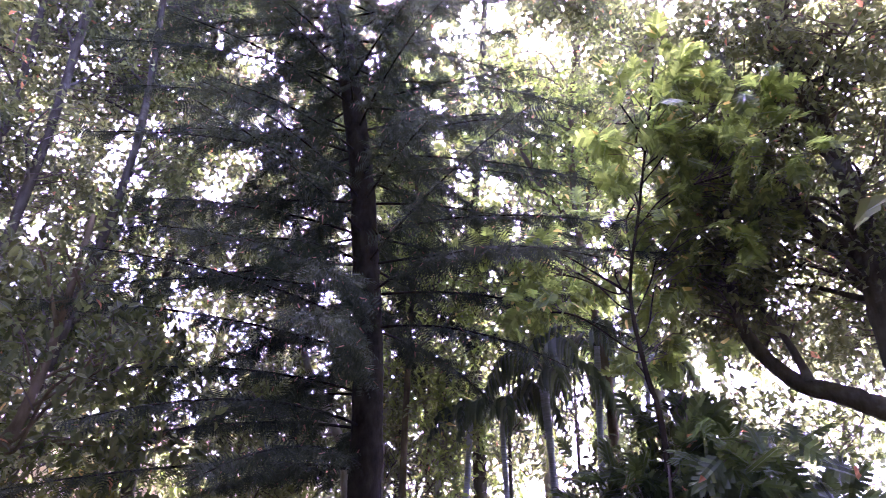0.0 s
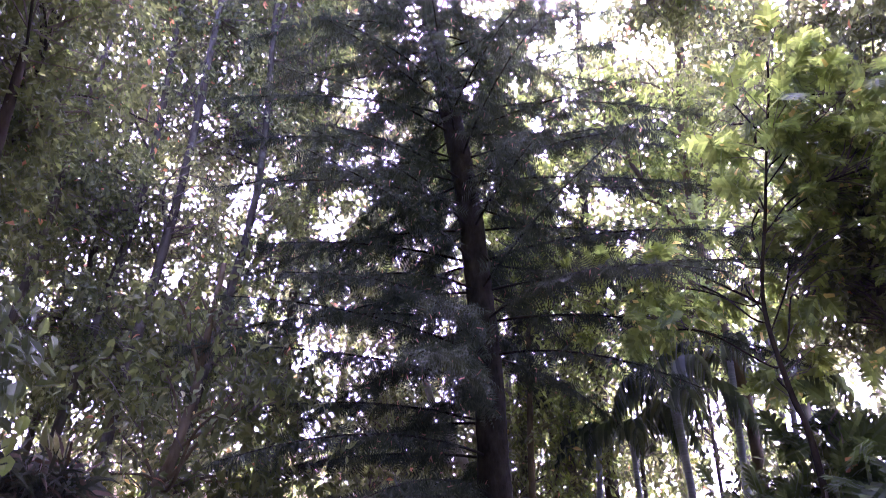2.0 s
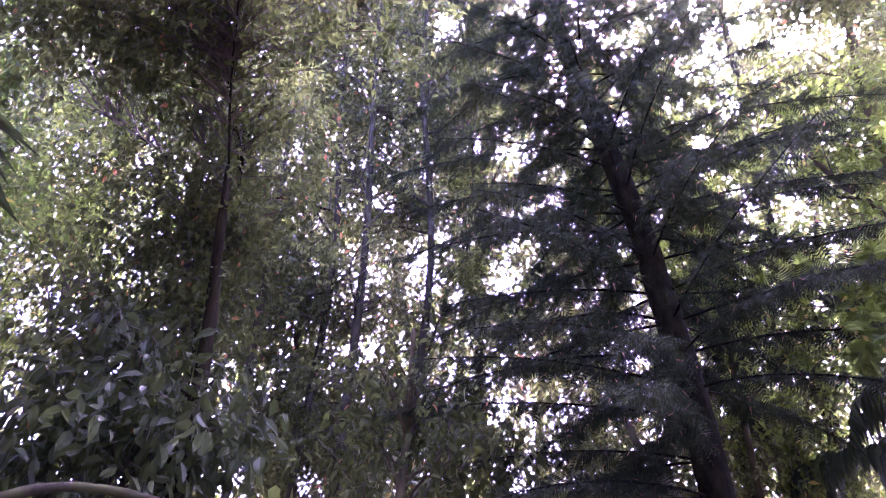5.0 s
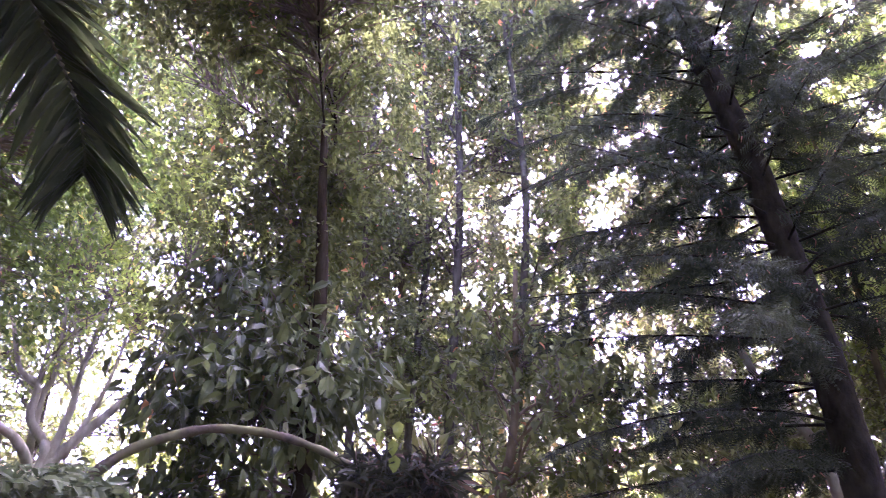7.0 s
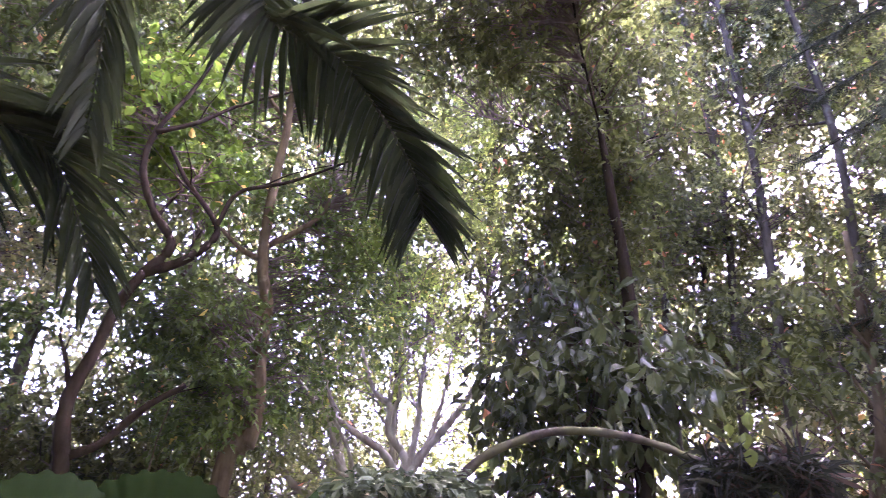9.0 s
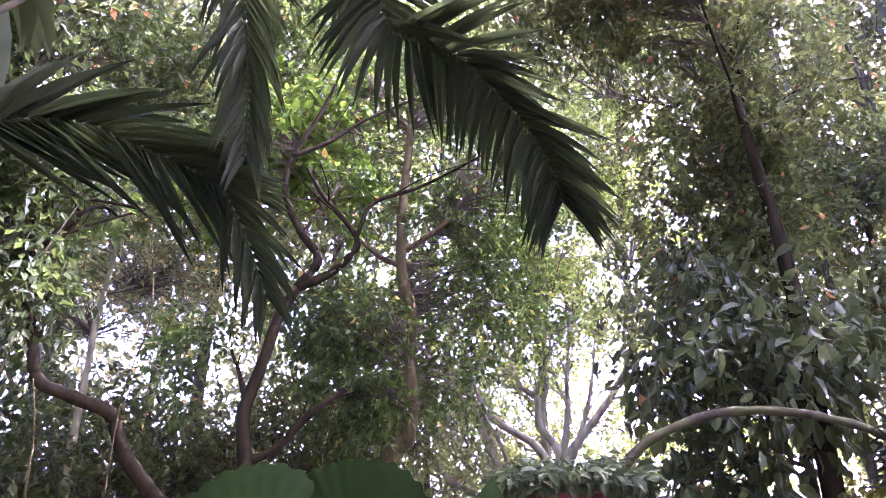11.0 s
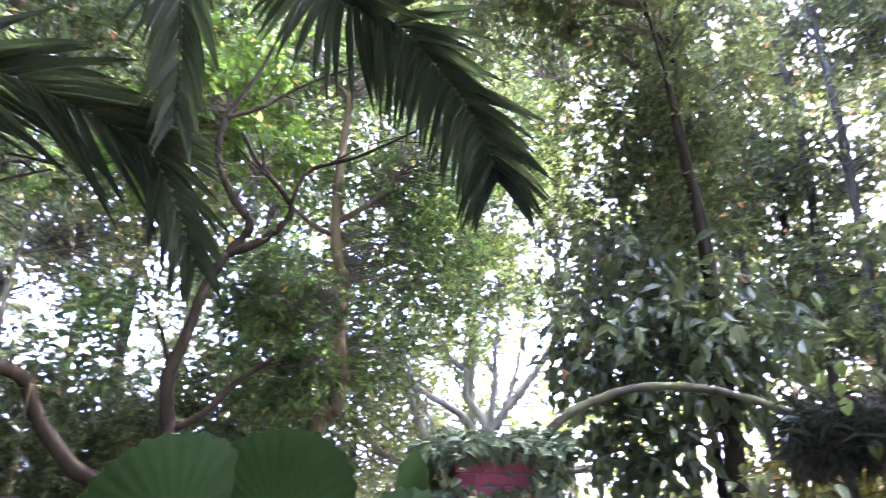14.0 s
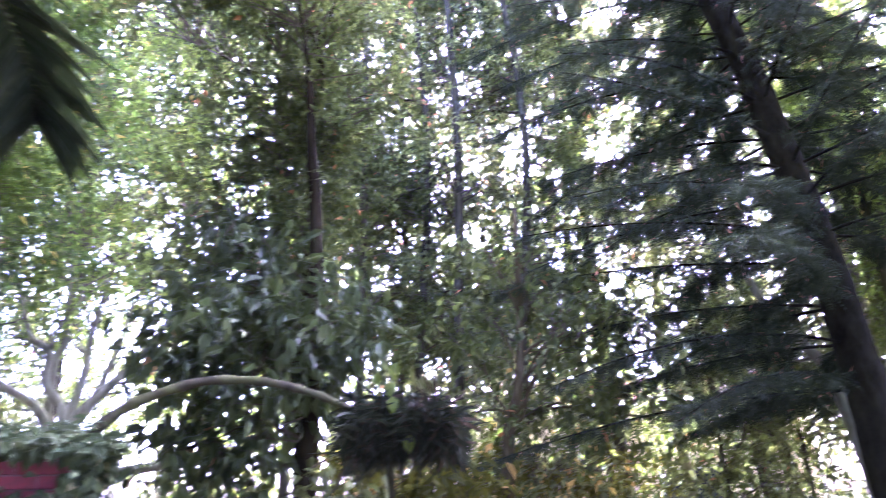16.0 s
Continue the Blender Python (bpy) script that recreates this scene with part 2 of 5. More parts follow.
def lobed_shape(lobes=5):
    """A deeply cut leaf: fingers on both sides of the midrib."""
    V, F = [], []
    ys = np.linspace(0.06, 0.9, lobes + 1)
    for k in range(lobes):
        y0, y1 = ys[k], ys[k + 1]
        wide = 0.55 * math.sin(math.pi * (0.25 + 0.62 * (k + 0.5) / lobes))
        for side in (-1, 1):
            n = len(V)
            V += [[0, y0, 0], [0, y1, 0], [side * 0.13, y0 + 0.03, 0.03], [side * 0.13, y1 + 0.03, 0.03],
                  [side * wide, y0 + 0.2, -0.02], [side * wide * 0.8, y1 + 0.12, -0.03]]
            F += [[n, n + 1, n + 2], [n + 2, n + 1, n + 3], [n + 2, n + 3, n + 5], [n + 2, n + 5, n + 4]]
    n = len(V)
    V += [[0, 0.9, 0], [-0.13, 0.92, 0.02], [0.13, 0.92, 0.02], [0, 1.12, -0.08], [0, 0, 0], [-0.05, 0.08, 0], [0.05, 0.08, 0]]
    F += [[n, n + 3, n + 1], [n, n + 2, n + 3], [n + 4, n + 6, n + 5]]
    return np.array(V, float), np.array(F)


LOBED = lobed_shape()


def spray_shape(pairs=7):
    """A drooping conifer spray: a thin spine with needles like a comb."""
    V = [[-0.02, 0, 0], [0.02, 0, 0], [0, 1, -0.12]]
    F = [[0, 1, 2]]
    for k in range(pairs):
        y = 0.06 + 0.86 * k / (pairs - 1)
        w = 0.5 * math.sin(math.pi * (0.2 + 0.75 * k / pairs)) + 0.1
        z = -0.12 * y * y
        for side in (-1, 1):
            n = len(V)
            V += [[0, y - 0.04, z], [0, y + 0.04, z], [side * w, y + 0.16 + 0.06 * math.sin(7 * k + side), z - 0.25 * w]]
            F.append([n, n + 1, n + 2])
    return np.array(V, float), np.array(F)


SPRAY = spray_shape()


def leaflet_shape(seg=4):
    """A palm leaflet: a long folded strip that bends down towards its tip."""
    V, F = [], []
    for k in range(seg + 1):
        u = k / seg
        w = 0.5 * (1 - u ** 2.2) * (0.55 + 0.45 * min(1, u * 5)) + 0.01
        V += [[-w, u, 0.5 * w - 0.32 * u * u], [0, u, -0.32 * u * u], [w, u, 0.5 * w - 0.32 * u * u]]
    for k in range(seg):
        a = 3 * k
        for i in (0, 1):
            F += [[a + i, a + i + 1, a + i + 4], [a + i, a + i + 4, a + i + 3]]
    return np.array(V, float), np.array(F)


LEAFLET = leaflet_shape()


def leaves(pos, axis, face, length, width, shape):
    """Many leaves in one go: stalk ends, directions, face normals, lengths and widths."""
    T, tri = shape
    a = unit(axis)
    x = unit(np.cross(a, face))
    z = np.cross(x, a)
    length, width = np.broadcast_to(length, len(pos)), np.broadcast_to(width, len(pos))
    V = (pos[:, None] + (T[None, :, 0:1] * width[:, None, None]) * x[:, None] + (T[None, :, 1:2] * length[:, None, None]) * a[:, None]
         + (T[None, :, 2:3] * length[:, None, None]) * z[:, None])
    F = tri[None] + (np.arange(len(pos)) * len(T))[:, None, None]
    return V.reshape(-1, 3), F.reshape(-1, 3)


# Sky gaps cut through the leaves to fit the camera's view: azimuth, angle above eye level, half width in degrees
VIEW_GAPS = [(12.5, 44.5, 1.4), (20.0, 45.0, 1.2), (23.5, 40.5, 1.2), (14.5, 34.5, 1.2), (-0.5, 26.5, 0.9), (2.0, 41.0, 1.4), (0.0, 36.5, 1.2), (-4.5, 38.5, 1.4), (12.0, 26.5, 1.0), (3.0, 30.0, 0.8), (38.0, 40.0, 1.2), (43.5, 26.0, 1.0), 
    (-3.5, 31.7, 1.5), (-2.2, 30.8, 0.9), (-7.4, 51.1, 2.4), (-3.5, 48, 1.2), (-14.9, 41.2, 1.7), (-17.7, 38.6, 1.2), (-11.1, 42.1, 1.7),
    (9.7, 47.9, 1.5), (15.7, 53.3, 1.8), (26.1, 49.4, 2.0), (27.5, 28.8, 1.9), (28.7, 31, 1.4), (19.9, 27.9, 1.1), (17.1, 31, 1.0),
    (21.8, 28.9, 0.8), (32.7, 35, 1.2), (32.6, 22.1, 1.3), (19.1, 39.5, 1.4), (16.9, 38.7, 1.3), (-13.3, 13.4, 1.5), (-12.5, 11.2, 1.4), (-12.5, 8.7, 1.5), (-13.1, 7.1, 1.3), (-17.9, 11.3, 1.2), (-18.9, 10.6, 0.9), (-24.2, 14.6, 1.2), (-24.2, 12.5, 1.2), (-12.7, 14.5, 0.7), (-22.6, 13.2, 0.8), (-7.5, 14.8, 0.6), (-15.8, 15.6, 0.5), (-9.3, 5.5, 1.3), (-6.6, 5.3, 1.0),
    (-19, 11.1, 1.5), (-16.6, 12.9, 1.1), (-24.9, 14, 1.2), (-28.1, 11.6, 1.3), (-31.3, 11.5, 1.1), (-40.3, 35.7, 0.9), (-37.8, 25.6, 1.0),
    (60.3, 13.8, 1.3), (62.9, 9.7, 1.6), (58.3, 10.2, 1.2), (66.5, 11.8, 1.5), (70.1, 9.8, 1.3), (75.8, 5.3, 2.0), (59.9, 5.1, 2.0), (67, 27.8, 1.2), (83, 41.9, 1.4),
    (65.2, 25.7, 1.5), (65.3, 19.5, 1.6), (62.4, 31.9, 0.9), (83.4, 39.3, 1.7), (88.3, 37.5, 1.4), (95.7, 12.4, 1.9), (98.9, 11.2, 1.4),
    (101.5, 13.7, 1.3), (112.1, 8.5, 1.8), (108, 9.2, 1.2), (112.2, 32.2, 2.0), (117.4, 32.6, 2.2), (75.2, 23.3, 1.2), (37.7, 11.7, 1.2),
    (46.9, 6, 1.2), (4.8, 36.2, 1.2), (27, 5, 2.1), (22.3, 4.5, 1.7), (31.0, 5.5, 1.6), (34.4, 4.4, 1.3), (6.5, 40.7, 1.2), (58.8, 22.6, 1.5), (61.3, 21.1, 1.5), (7.8, 14.4, 0.9), (22, 17.2, 1.2), (55.8, 34.3, 1.4),
    (54.7, 37.7, 1.0), (55.3, 35.5, 0.9), (52.3, 34.8, 0.8), (44.3, 36.9, 0.7), (35.3, 38.0, 0.9), (32.5, 35.7, 1.2), (29.8, 31.8, 1.0), (26.2, 32.0, 0.9), (29.2, 28.1, 1.2), (21.4, 28.9, 1.1), (19.5, 29.1, 0.9), (22.4, 39.2, 1.0), (19.0, 39.3, 0.9), (37.2, 39.7, 0.6), (57.0, 30.9, 0.9), (36.4, 25.6, 0.8), (40.6, 24.1, 0.6), (34.9, 23.0, 0.8), (32.3, 16.8, 0.7)]
OPEN = np.array(VIEW_GAPS) * np.array([1, 1, 0.8])


def outside_view_gaps(p, share=0.93):
    """True where a spray of leaves is kept, false in the gaps fitted to the camera's view."""
    d = p - np.array(EYE)
    az = np.degrees(np.arctan2(-d[:, 0], d[:, 1]))
    el = np.degrees(np.arctan2(d[:, 2], np.hypot(d[:, 0], d[:, 1])))
    keep = np.ones(len(p), bool)
    ragged = rng.uniform(0.55, 1.25, (len(p), len(OPEN)))
    off = np.hypot((az[:, None] - OPEN[None, :, 0]) * np.cos(np.radians(el))[:, None], el[:, None] - OPEN[None, :, 1])
    inside = (off < OPEN[None, :, 2] * ragged).any(1)
    keep[inside] = rng.random(inside.sum()) > share
    return keep


def patchy(p, scale, cut):
    """True but where a slow noise in space falls below the cut: leaves gather in tufts."""
    k = np.array([[1.0, 0.7, 0.4], [-0.6, 1.1, 0.5], [0.3, -0.8, 1.2], [1.3, 0.2, -0.9], [-0.9, -0.5, -1.1]]) / scale
    s = sum(np.sin(p @ v + 1.7 * i) for i, v in enumerate(k))
    return s / 2.2 > cut


def crown_sprays(centre, radii, count, seed, cut=-0.9, share=0.93):
    """Places of leaf sprays in a rounded crown, denser towards its outside, with the direction outward."""
    g = np.random.default_rng(seed)
    d = unit(g.normal(size=(count, 3)))
    p = d * (g.random(count) ** 0.45)[:, None] * np.array(radii) * g.uniform(0.8, 1.12, count)[:, None] + np.array(centre)
    keep = outside_view_gaps(p, share) & patchy(p, 0.55, cut) & (p[:, 2] > 0.4)
    return p[keep], d[keep]


def foliage(p, out, seed, per=14, spray=0.45, size=0.15, slim=0.42, droop=0.5, shape=RHOMB, spread=0.8, fan=0.5):
    """Leaves along small twigs that start at p."""
    g = np.random.default_rng(seed)
    n = len(p)
    stem = unit(out * fan + g.normal(size=(n, 3)) * 0.7 - UP * droop * 0.6)
    u = g.random((n, per))
    pos = p[:, None] + stem[:, None] * (u * spray)[..., None] + g.normal(size=(n, per, 3)) * 0.16 * spray
    axis = stem[:, None] * 0.55 + g.normal(size=(n, per, 3)) * spread - UP * droop
    face = UP + g.normal(size=(n, per, 3)) * 0.65
    length = size * g.uniform(0.65, 1.25, n * per)
    return leaves(pos.reshape(-1, 3), axis.reshape(-1, 3), face.reshape(-1, 3), length, length * slim * g.uniform(0.85, 1.15, n * per), shape)


def twigs(p, wood, seed, thick=0.009, every=2):
    """Thin twigs from the nearest bough to the sprays."""
    g = np.random.default_rng(seed)
    p = p[::every]
    if not len(p):
        return np.zeros((0, 3)), np.zeros((0, 3), int)
    d2 = ((p[:, None] - wood[None]) ** 2).sum(-1) + np.maximum(0, wood[None, :, 2] - p[:, None, 2] + 0.2) * 2
    near = np.argpartition(d2, 5, axis=1)[:, :6]
    w = wood[near[np.arange(len(p)), g.integers(0, 6, len(p))]] + g.normal(size=p.shape) * 0.01
    ok = np.linalg.norm(p - w, axis=1) < 1.9
    p, w = p[ok], w[ok]
    if not len(p):
        return np.zeros((0, 3)), np.zeros((0, 3), int)
    far = np.linalg.norm(p - w, axis=1)
    mid = (p + w) / 2 + g.normal(size=p.shape) * 0.09 * far[:, None] + UP * 0.10 * far[:, None]
    rows = np.stack([w, mid, p], 1)
    ang = np.array([0, 2.1, 4.2])
    tan = unit(p - w)
    a = unit(np.cross(tan, UP + g.normal(size=p.shape) * 0.2))
    b = np.cross(tan, a)
    rad = np.stack([np.full(len(p), thick) * (0.7 + 0.5 * far), np.full(len(p), thick * 0.7), np.full(len(p), thick * 0.3)], 1)
    ring = rows[:, :, None] + rad[:, :, None, None] * (np.cos(ang)[None, None, :, None] * a[:, None, None] + np.sin(ang)[None, None, :, None] * b[:, None, None])
    V = ring.reshape(-1, 3)
    tri = []
    for i in range(2):
        for j in range(3):
            q = [3 * i + j, 3 * i + (j + 1) % 3, 3 * i + 3 + (j + 1) % 3, 3 * i + 3 + j]
            tri += [[q[0], q[1], q[2]], [q[0], q[2], q[3]]]
    F = np.array(tri)[None] + (np.arange(len(p)) * 9)[:, None, None]
    return V, F.reshape(-1, 3)


def tree(name, label, trunk, r0, r1, crowns, bark, leaf, boughs=(), seed=1, group="", cut=-0.9, share=0.93, twig=0.009, rough=0.04,
         every=2, shape=RHOMB, category="tree", sides=10, forks=0, **look_of):
    """A tree: trunk along the given points, boughs (points, thick, thin), rounded crowns (centre, radii, sprays, boughs into it)."""
    g = np.random.default_rng(seed)
    trunk = [np.array(p, float) for p in trunk]
    base = np.array([trunk[0][0], trunk[0][1], 0.0])
    ob = thing(name, base, label, category, group)
    line = smooth_path(trunk, 8)
    n = len(line)
    rad = r0 + (r1 - r0) * np.linspace(0, 1, n)
    rad[:3] *= np.array([1.35, 1.15, 1.05])
    part("trunk", mesh_of("trunk", *tube(line, rad, sides, rough, seed), bark, True), ob)
    wood = [line[n // 4:]]
    made = [(np.array(p, float), a, b) for p, a, b in boughs]
    for c, radii, count, k in crowns:
        c, radii = np.array(c, float), np.array(radii, float)
        for i in range(k):
            d = unit(g.normal(size=3) + np.array([0, 0, 0.25]))
            end = c + d * radii * g.uniform(0.5, 0.85)
            want = end[2] - 0.7 * np.linalg.norm((end - c)[:2]) - 0.4
            start = line[np.argmin(np.abs(line[:, 2] - max(want, line[n // 3, 2])))]
            mid = start * 0.5 + end * 0.5 + np.array([0, 0, 0.12]) * np.linalg.norm(end - start) + g.normal(size=3) * 0.12
            t = min(r1 * 0.8, 0.03 + 0.012 * np.linalg.norm(end - start))
            made.append((np.array([start, start * 0.75 + mid * 0.25 + g.normal(size=3) * 0.05, mid, end]), t, 0.012))
    for k, (p, a, b) in enumerate(made):
        bl = smooth_path(p, 6)
        part("bough", mesh_of("bough", *tube(bl, np.linspace(a, b, len(bl)), 6, rough, seed + k), bark, True), ob)
        wood.append(bl)
        for f in range(forks):
            i = int(len(bl) * g.uniform(0.3, 0.85))
            along = unit(bl[min(i + 2, len(bl) - 1)] - bl[i - 1])
            far = g.uniform(0.25, 0.6) * np.linalg.norm(bl[-1] - bl[0])
            d = unit(along + g.normal(size=3) * 0.55 + UP * 0.25)
            bend = unit(d + g.normal(size=3) * 0.4 + UP * 0.2)
            sl = smooth_path([bl[i], bl[i] + d * far * 0.4, bl[i] + d * far * 0.55 + bend * far * 0.45], 5)
            t0 = (a + (b - a) * i / len(bl)) * g.uniform(0.4, 0.6)
            part("branch", mesh_of("branch", *tube(sl, np.linspace(t0, t0 * 0.3, len(sl)), 5, rough, seed + f), bark, True), ob)
            wood.append(sl)
    wood = np.vstack(wood)
    allp, allo = [], []
    for k, (c, radii, count, _) in enumerate(crowns):
        p, o = crown_sprays(c, radii, count, seed * 100 + k, cut, share)
        allp.append(p)
        allo.append(o)
    if allp:
        p, o = np.vstack(allp), np.vstack(allo)
        if len(p):
            tagged(part("twig_mass", mesh_of("twig_mass", *twigs(p, wood, seed, twig, every), BARK_TWIG), ob), kind="stuff")
            tagged(part("crown", mesh_of("crown", *foliage(p, o, seed + 7, shape=shape, **look_of), leaf), ob), kind="stuff")
    return ob


# ---- ground and buildings ----
def ground_mat():
    m, nt, b, out = material("leaf_litter_soil")
    n1, n2 = noise_tex(nt, 6.0, 8.0, 0.7), noise_tex(nt, 0.35, 4.0)
    col = ramp(nt, n1, [(0.3, (0.03, 0.021, 0.013)), (0.55, (0.075, 0.053, 0.031)), (0.75, (0.12, 0.092, 0.053))])
    col = blend(nt, col, (0.05, 0.075, 0.025), ramp(nt, n2, [(0.48, (0, 0, 0)), (0.62, (1, 1, 1))]))
    nt.links.new(col, b.inputs["Base Color"])
    b.inputs["Roughness"].default_value = 0.95
    bump(nt, n1, b, 0.7, 0.03)
    return m


def paint_mat(name, colour, worn, rough=0.7):
    m, nt, b, out = material(name)
    n1, n2 = noise_tex(nt, 1.6, 6.0, 0.7), noise_tex(nt, 40.0, 3.0)
    col = blend(nt, colour, worn, ramp(nt, n1, [(0.5, (0, 0, 0)), (0.75, (0.8, 0.8, 0.8))]))
    nt.links.new(col, b.inputs["Base Color"])
    b.inputs["Roughness"].default_value = rough
    bump(nt, n2, b, 0.2, 0.004)
    return m


SOIL = ground_mat()
PEACH = paint_mat("peach_plaster", (0.82, 0.66, 0.56), (0.7, 0.54, 0.45), 0.85)
WHITE_ROOF = paint_mat("white_roof_sheet", (0.85, 0.86, 0.87), (0.66, 0.66, 0.64), 0.4)
ROOF_RED = paint_mat("old_roof_sheet", (0.25, 0.15, 0.12), (0.16, 0.12, 0.10), 0.7)
BLUE_SHEET = paint_mat("pale_blue_sheet", (0.35, 0.55, 0.78), (0.5, 0.62, 0.75), 0.5)
DARK_GLASS = paint_mat("dark_window_glass", (0.03, 0.035, 0.04), (0.05, 0.05, 0.05), 0.1)

rad = np.concatenate([np.linspace(0.0, 40, 60), np.geomspace(45, 1500, 16)])
th = np.linspace(0, 2 * np.pi, 72, endpoint=False)
gx, gy = rad[:, None] * np.cos(th), rad[:, None] * np.sin(th)
gz = np.where(rad[:, None] < 45, 0.05 * np.sin(gx * 0.6) * np.cos(gy * 0.5), 0)
GV = np.stack([gx, gy, gz - 0.03], -1).reshape(-1, 3)
gi, gj = np.meshgrid(np.arange(len(rad) - 1), np.arange(72), indexing="ij")
GF = np.stack([gi * 72 + gj, (gi + 1) * 72 + gj, (gi + 1) * 72 + (gj + 1) % 72, gi * 72 + (gj + 1) % 72], -1).reshape(-1, 4)
tagged(new("ground", mesh_of("ground", GV, GF, SOIL, True)), "bare brown garden soil with leaf litter and moss", "ground", kind="structure")


def sheet_roof(c, size, turn, pitch, mat, name, pitch_wave=0.24, wave=0.03):
    """A tile-profile sheet: waves along its width, a step at each course, thin but solid."""
    w, l = size
    rows = [v for k in range(int(l / 0.36)) for v in ((k * 0.36, 0.035), (k * 0.36 + 0.352, 0.0))]
    nx, ny = int(w / pitch_wave * 4), len(rows)
    x, _ = np.meshgrid(np.linspace(-w / 2, w / 2, nx), np.arange(ny), indexing="ij")
    y = np.broadcast_to(np.array([v[0] for v in rows]), x.shape)
    z = wave * np.sin(x / pitch_wave * 2 * np.pi) + y * math.tan(radians(pitch)) + np.array([v[1] for v in rows])
    top = np.stack([x, y, z], -1).reshape(-1, 3)
    V = np.vstack([top, top - [0, 0, 0.012]])
    i, j = np.meshgrid(np.arange(nx - 1), np.arange(ny - 1), indexing="ij")
    q = np.stack([i * ny + j, (i + 1) * ny + j, (i + 1) * ny + j + 1, i * ny + j + 1], -1).reshape(-1, 4)
    m = nx * ny
    e = np.arange(nx - 1)
    rim = np.stack([e * ny, e * ny + m, (e + 1) * ny + m, (e + 1) * ny], 1)
    F = np.vstack([q, q[:, ::-1] + m, rim])
    co, si = math.cos(radians(turn)), math.sin(radians(turn))
    V = V @ np.array([[co, si, 0], [-si, co, 0], [0, 0, 1]]) + np.array(c)
    return mesh_of(name, V, F, mat)


def house(az, r, width, depth, height, wall_mat, roof_mat, label, eaves=0.5, pitch=14, windows=()):
    """A plain garden house: four walls, openings with frames, a sheet roof that rises away from the garden."""
    c = spot(az, r)
    ob = thing("house", c, label, "house")
    co, si = math.cos(radians(az)), math.sin(radians(az))
    ex, ey = np.array([co, si, 0]), np.array([-si, co, 0])
    t = 0.2
    spans, last = [], -width / 2
    for x0, x1, z0, z1 in windows:
        spans += [(last, x0, 0, height), (x0, x1, 0, z0), (x0, x1, z1, height)]
        last = x1
    spans.append((last, width / 2, 0, height))
    pieces = [box(c + ex * (a + b) / 2 + UP * (z0 + z1) / 2, (b - a, t, z1 - z0), az) for a, b, z0, z1 in spans]
    part("wall", mesh_of("wall", *joined(pieces), wall_mat), ob)
    for s in (-1, 1):
        part("wall", mesh_of("wall", *box(c + ex * s * (width / 2 - t / 2) + ey * (depth / 2 + t / 2 + 0.002) + UP * height / 2, (t, depth - t, height), az), wall_mat), ob)
    part("wall", mesh_of("wall", *box(c + ey * (depth + t / 2) + UP * height / 2, (width, t, height), az), wall_mat), ob)
    for x0, x1, z0, z1 in windows:
        win = thing("window", c + ex * (x0 + x1) / 2 + UP * (z0 + z1) / 2 - c, "", "")
        win.parent = ob
        mid = c + ex * (x0 + x1) / 2 + UP * (z0 + z1) / 2
        w, h = x1 - x0 - 0.006, z1 - z0 - 0.006
        fr = [box(mid + ex * s * (w / 2 - 0.03), (0.06, 0.08, h), az) for s in (-1, 0, 1) if s] + [box(mid, (0.05, 0.07, h), az)]
        fr += [box(mid + UP * s * (h / 2 - 0.03), (w - 0.124, 0.08, 0.06), az) for s in (-1, 1)]
        part("frame", mesh_of("frame", *joined(fr), WHITE_ROOF), win)
        part("pane", mesh_of("pane", *box(mid + ey * 0.02, (w - 0.13, 0.008, h - 0.13), az), DARK_GLASS), win)
    part("roof", sheet_roof(c - ey * eaves + UP * (height + 0.03), (width + 2 * eaves, depth + 2 * eaves), az, pitch, roof_mat, "roof"), ob)
    return ob


house(24, 16.5, 9.0, 5.0, 3.7, PEACH, ROOF_RED, "peach plastered garden house behind the trees", 0.5, 14, [(-2.6, -1.2, 1.0, 2.3), (1.2, 2.6, 1.0, 2.3)])
house(-8, 21.0, 7.5, 5.0, 2.8, PEACH, WHITE_ROOF, "low house with a white tile-profile sheet roof", 0.5, 10)
house(-34.5, 12.5, 5.5, 4.0, 1.9, PEACH, WHITE_ROOF, "small house with a pale tile-profile sheet roof", 0.5, 20)
shed = thing("shed", spot(105.5, 19.0), "low shed with a pale blue sheet wall", "shed")
part("wall", mesh_of("wall", *box(spot(105.5, 19.0, 0.85), (2.4, 1.6, 1.7), 105.5), BLUE_SHEET), shed)
part("roof", sheet_roof(spot(105.5, 18.0, 1.72), (2.8, 2.2), 105.5, 6, BLUE_SHEET, "roof"), shed)


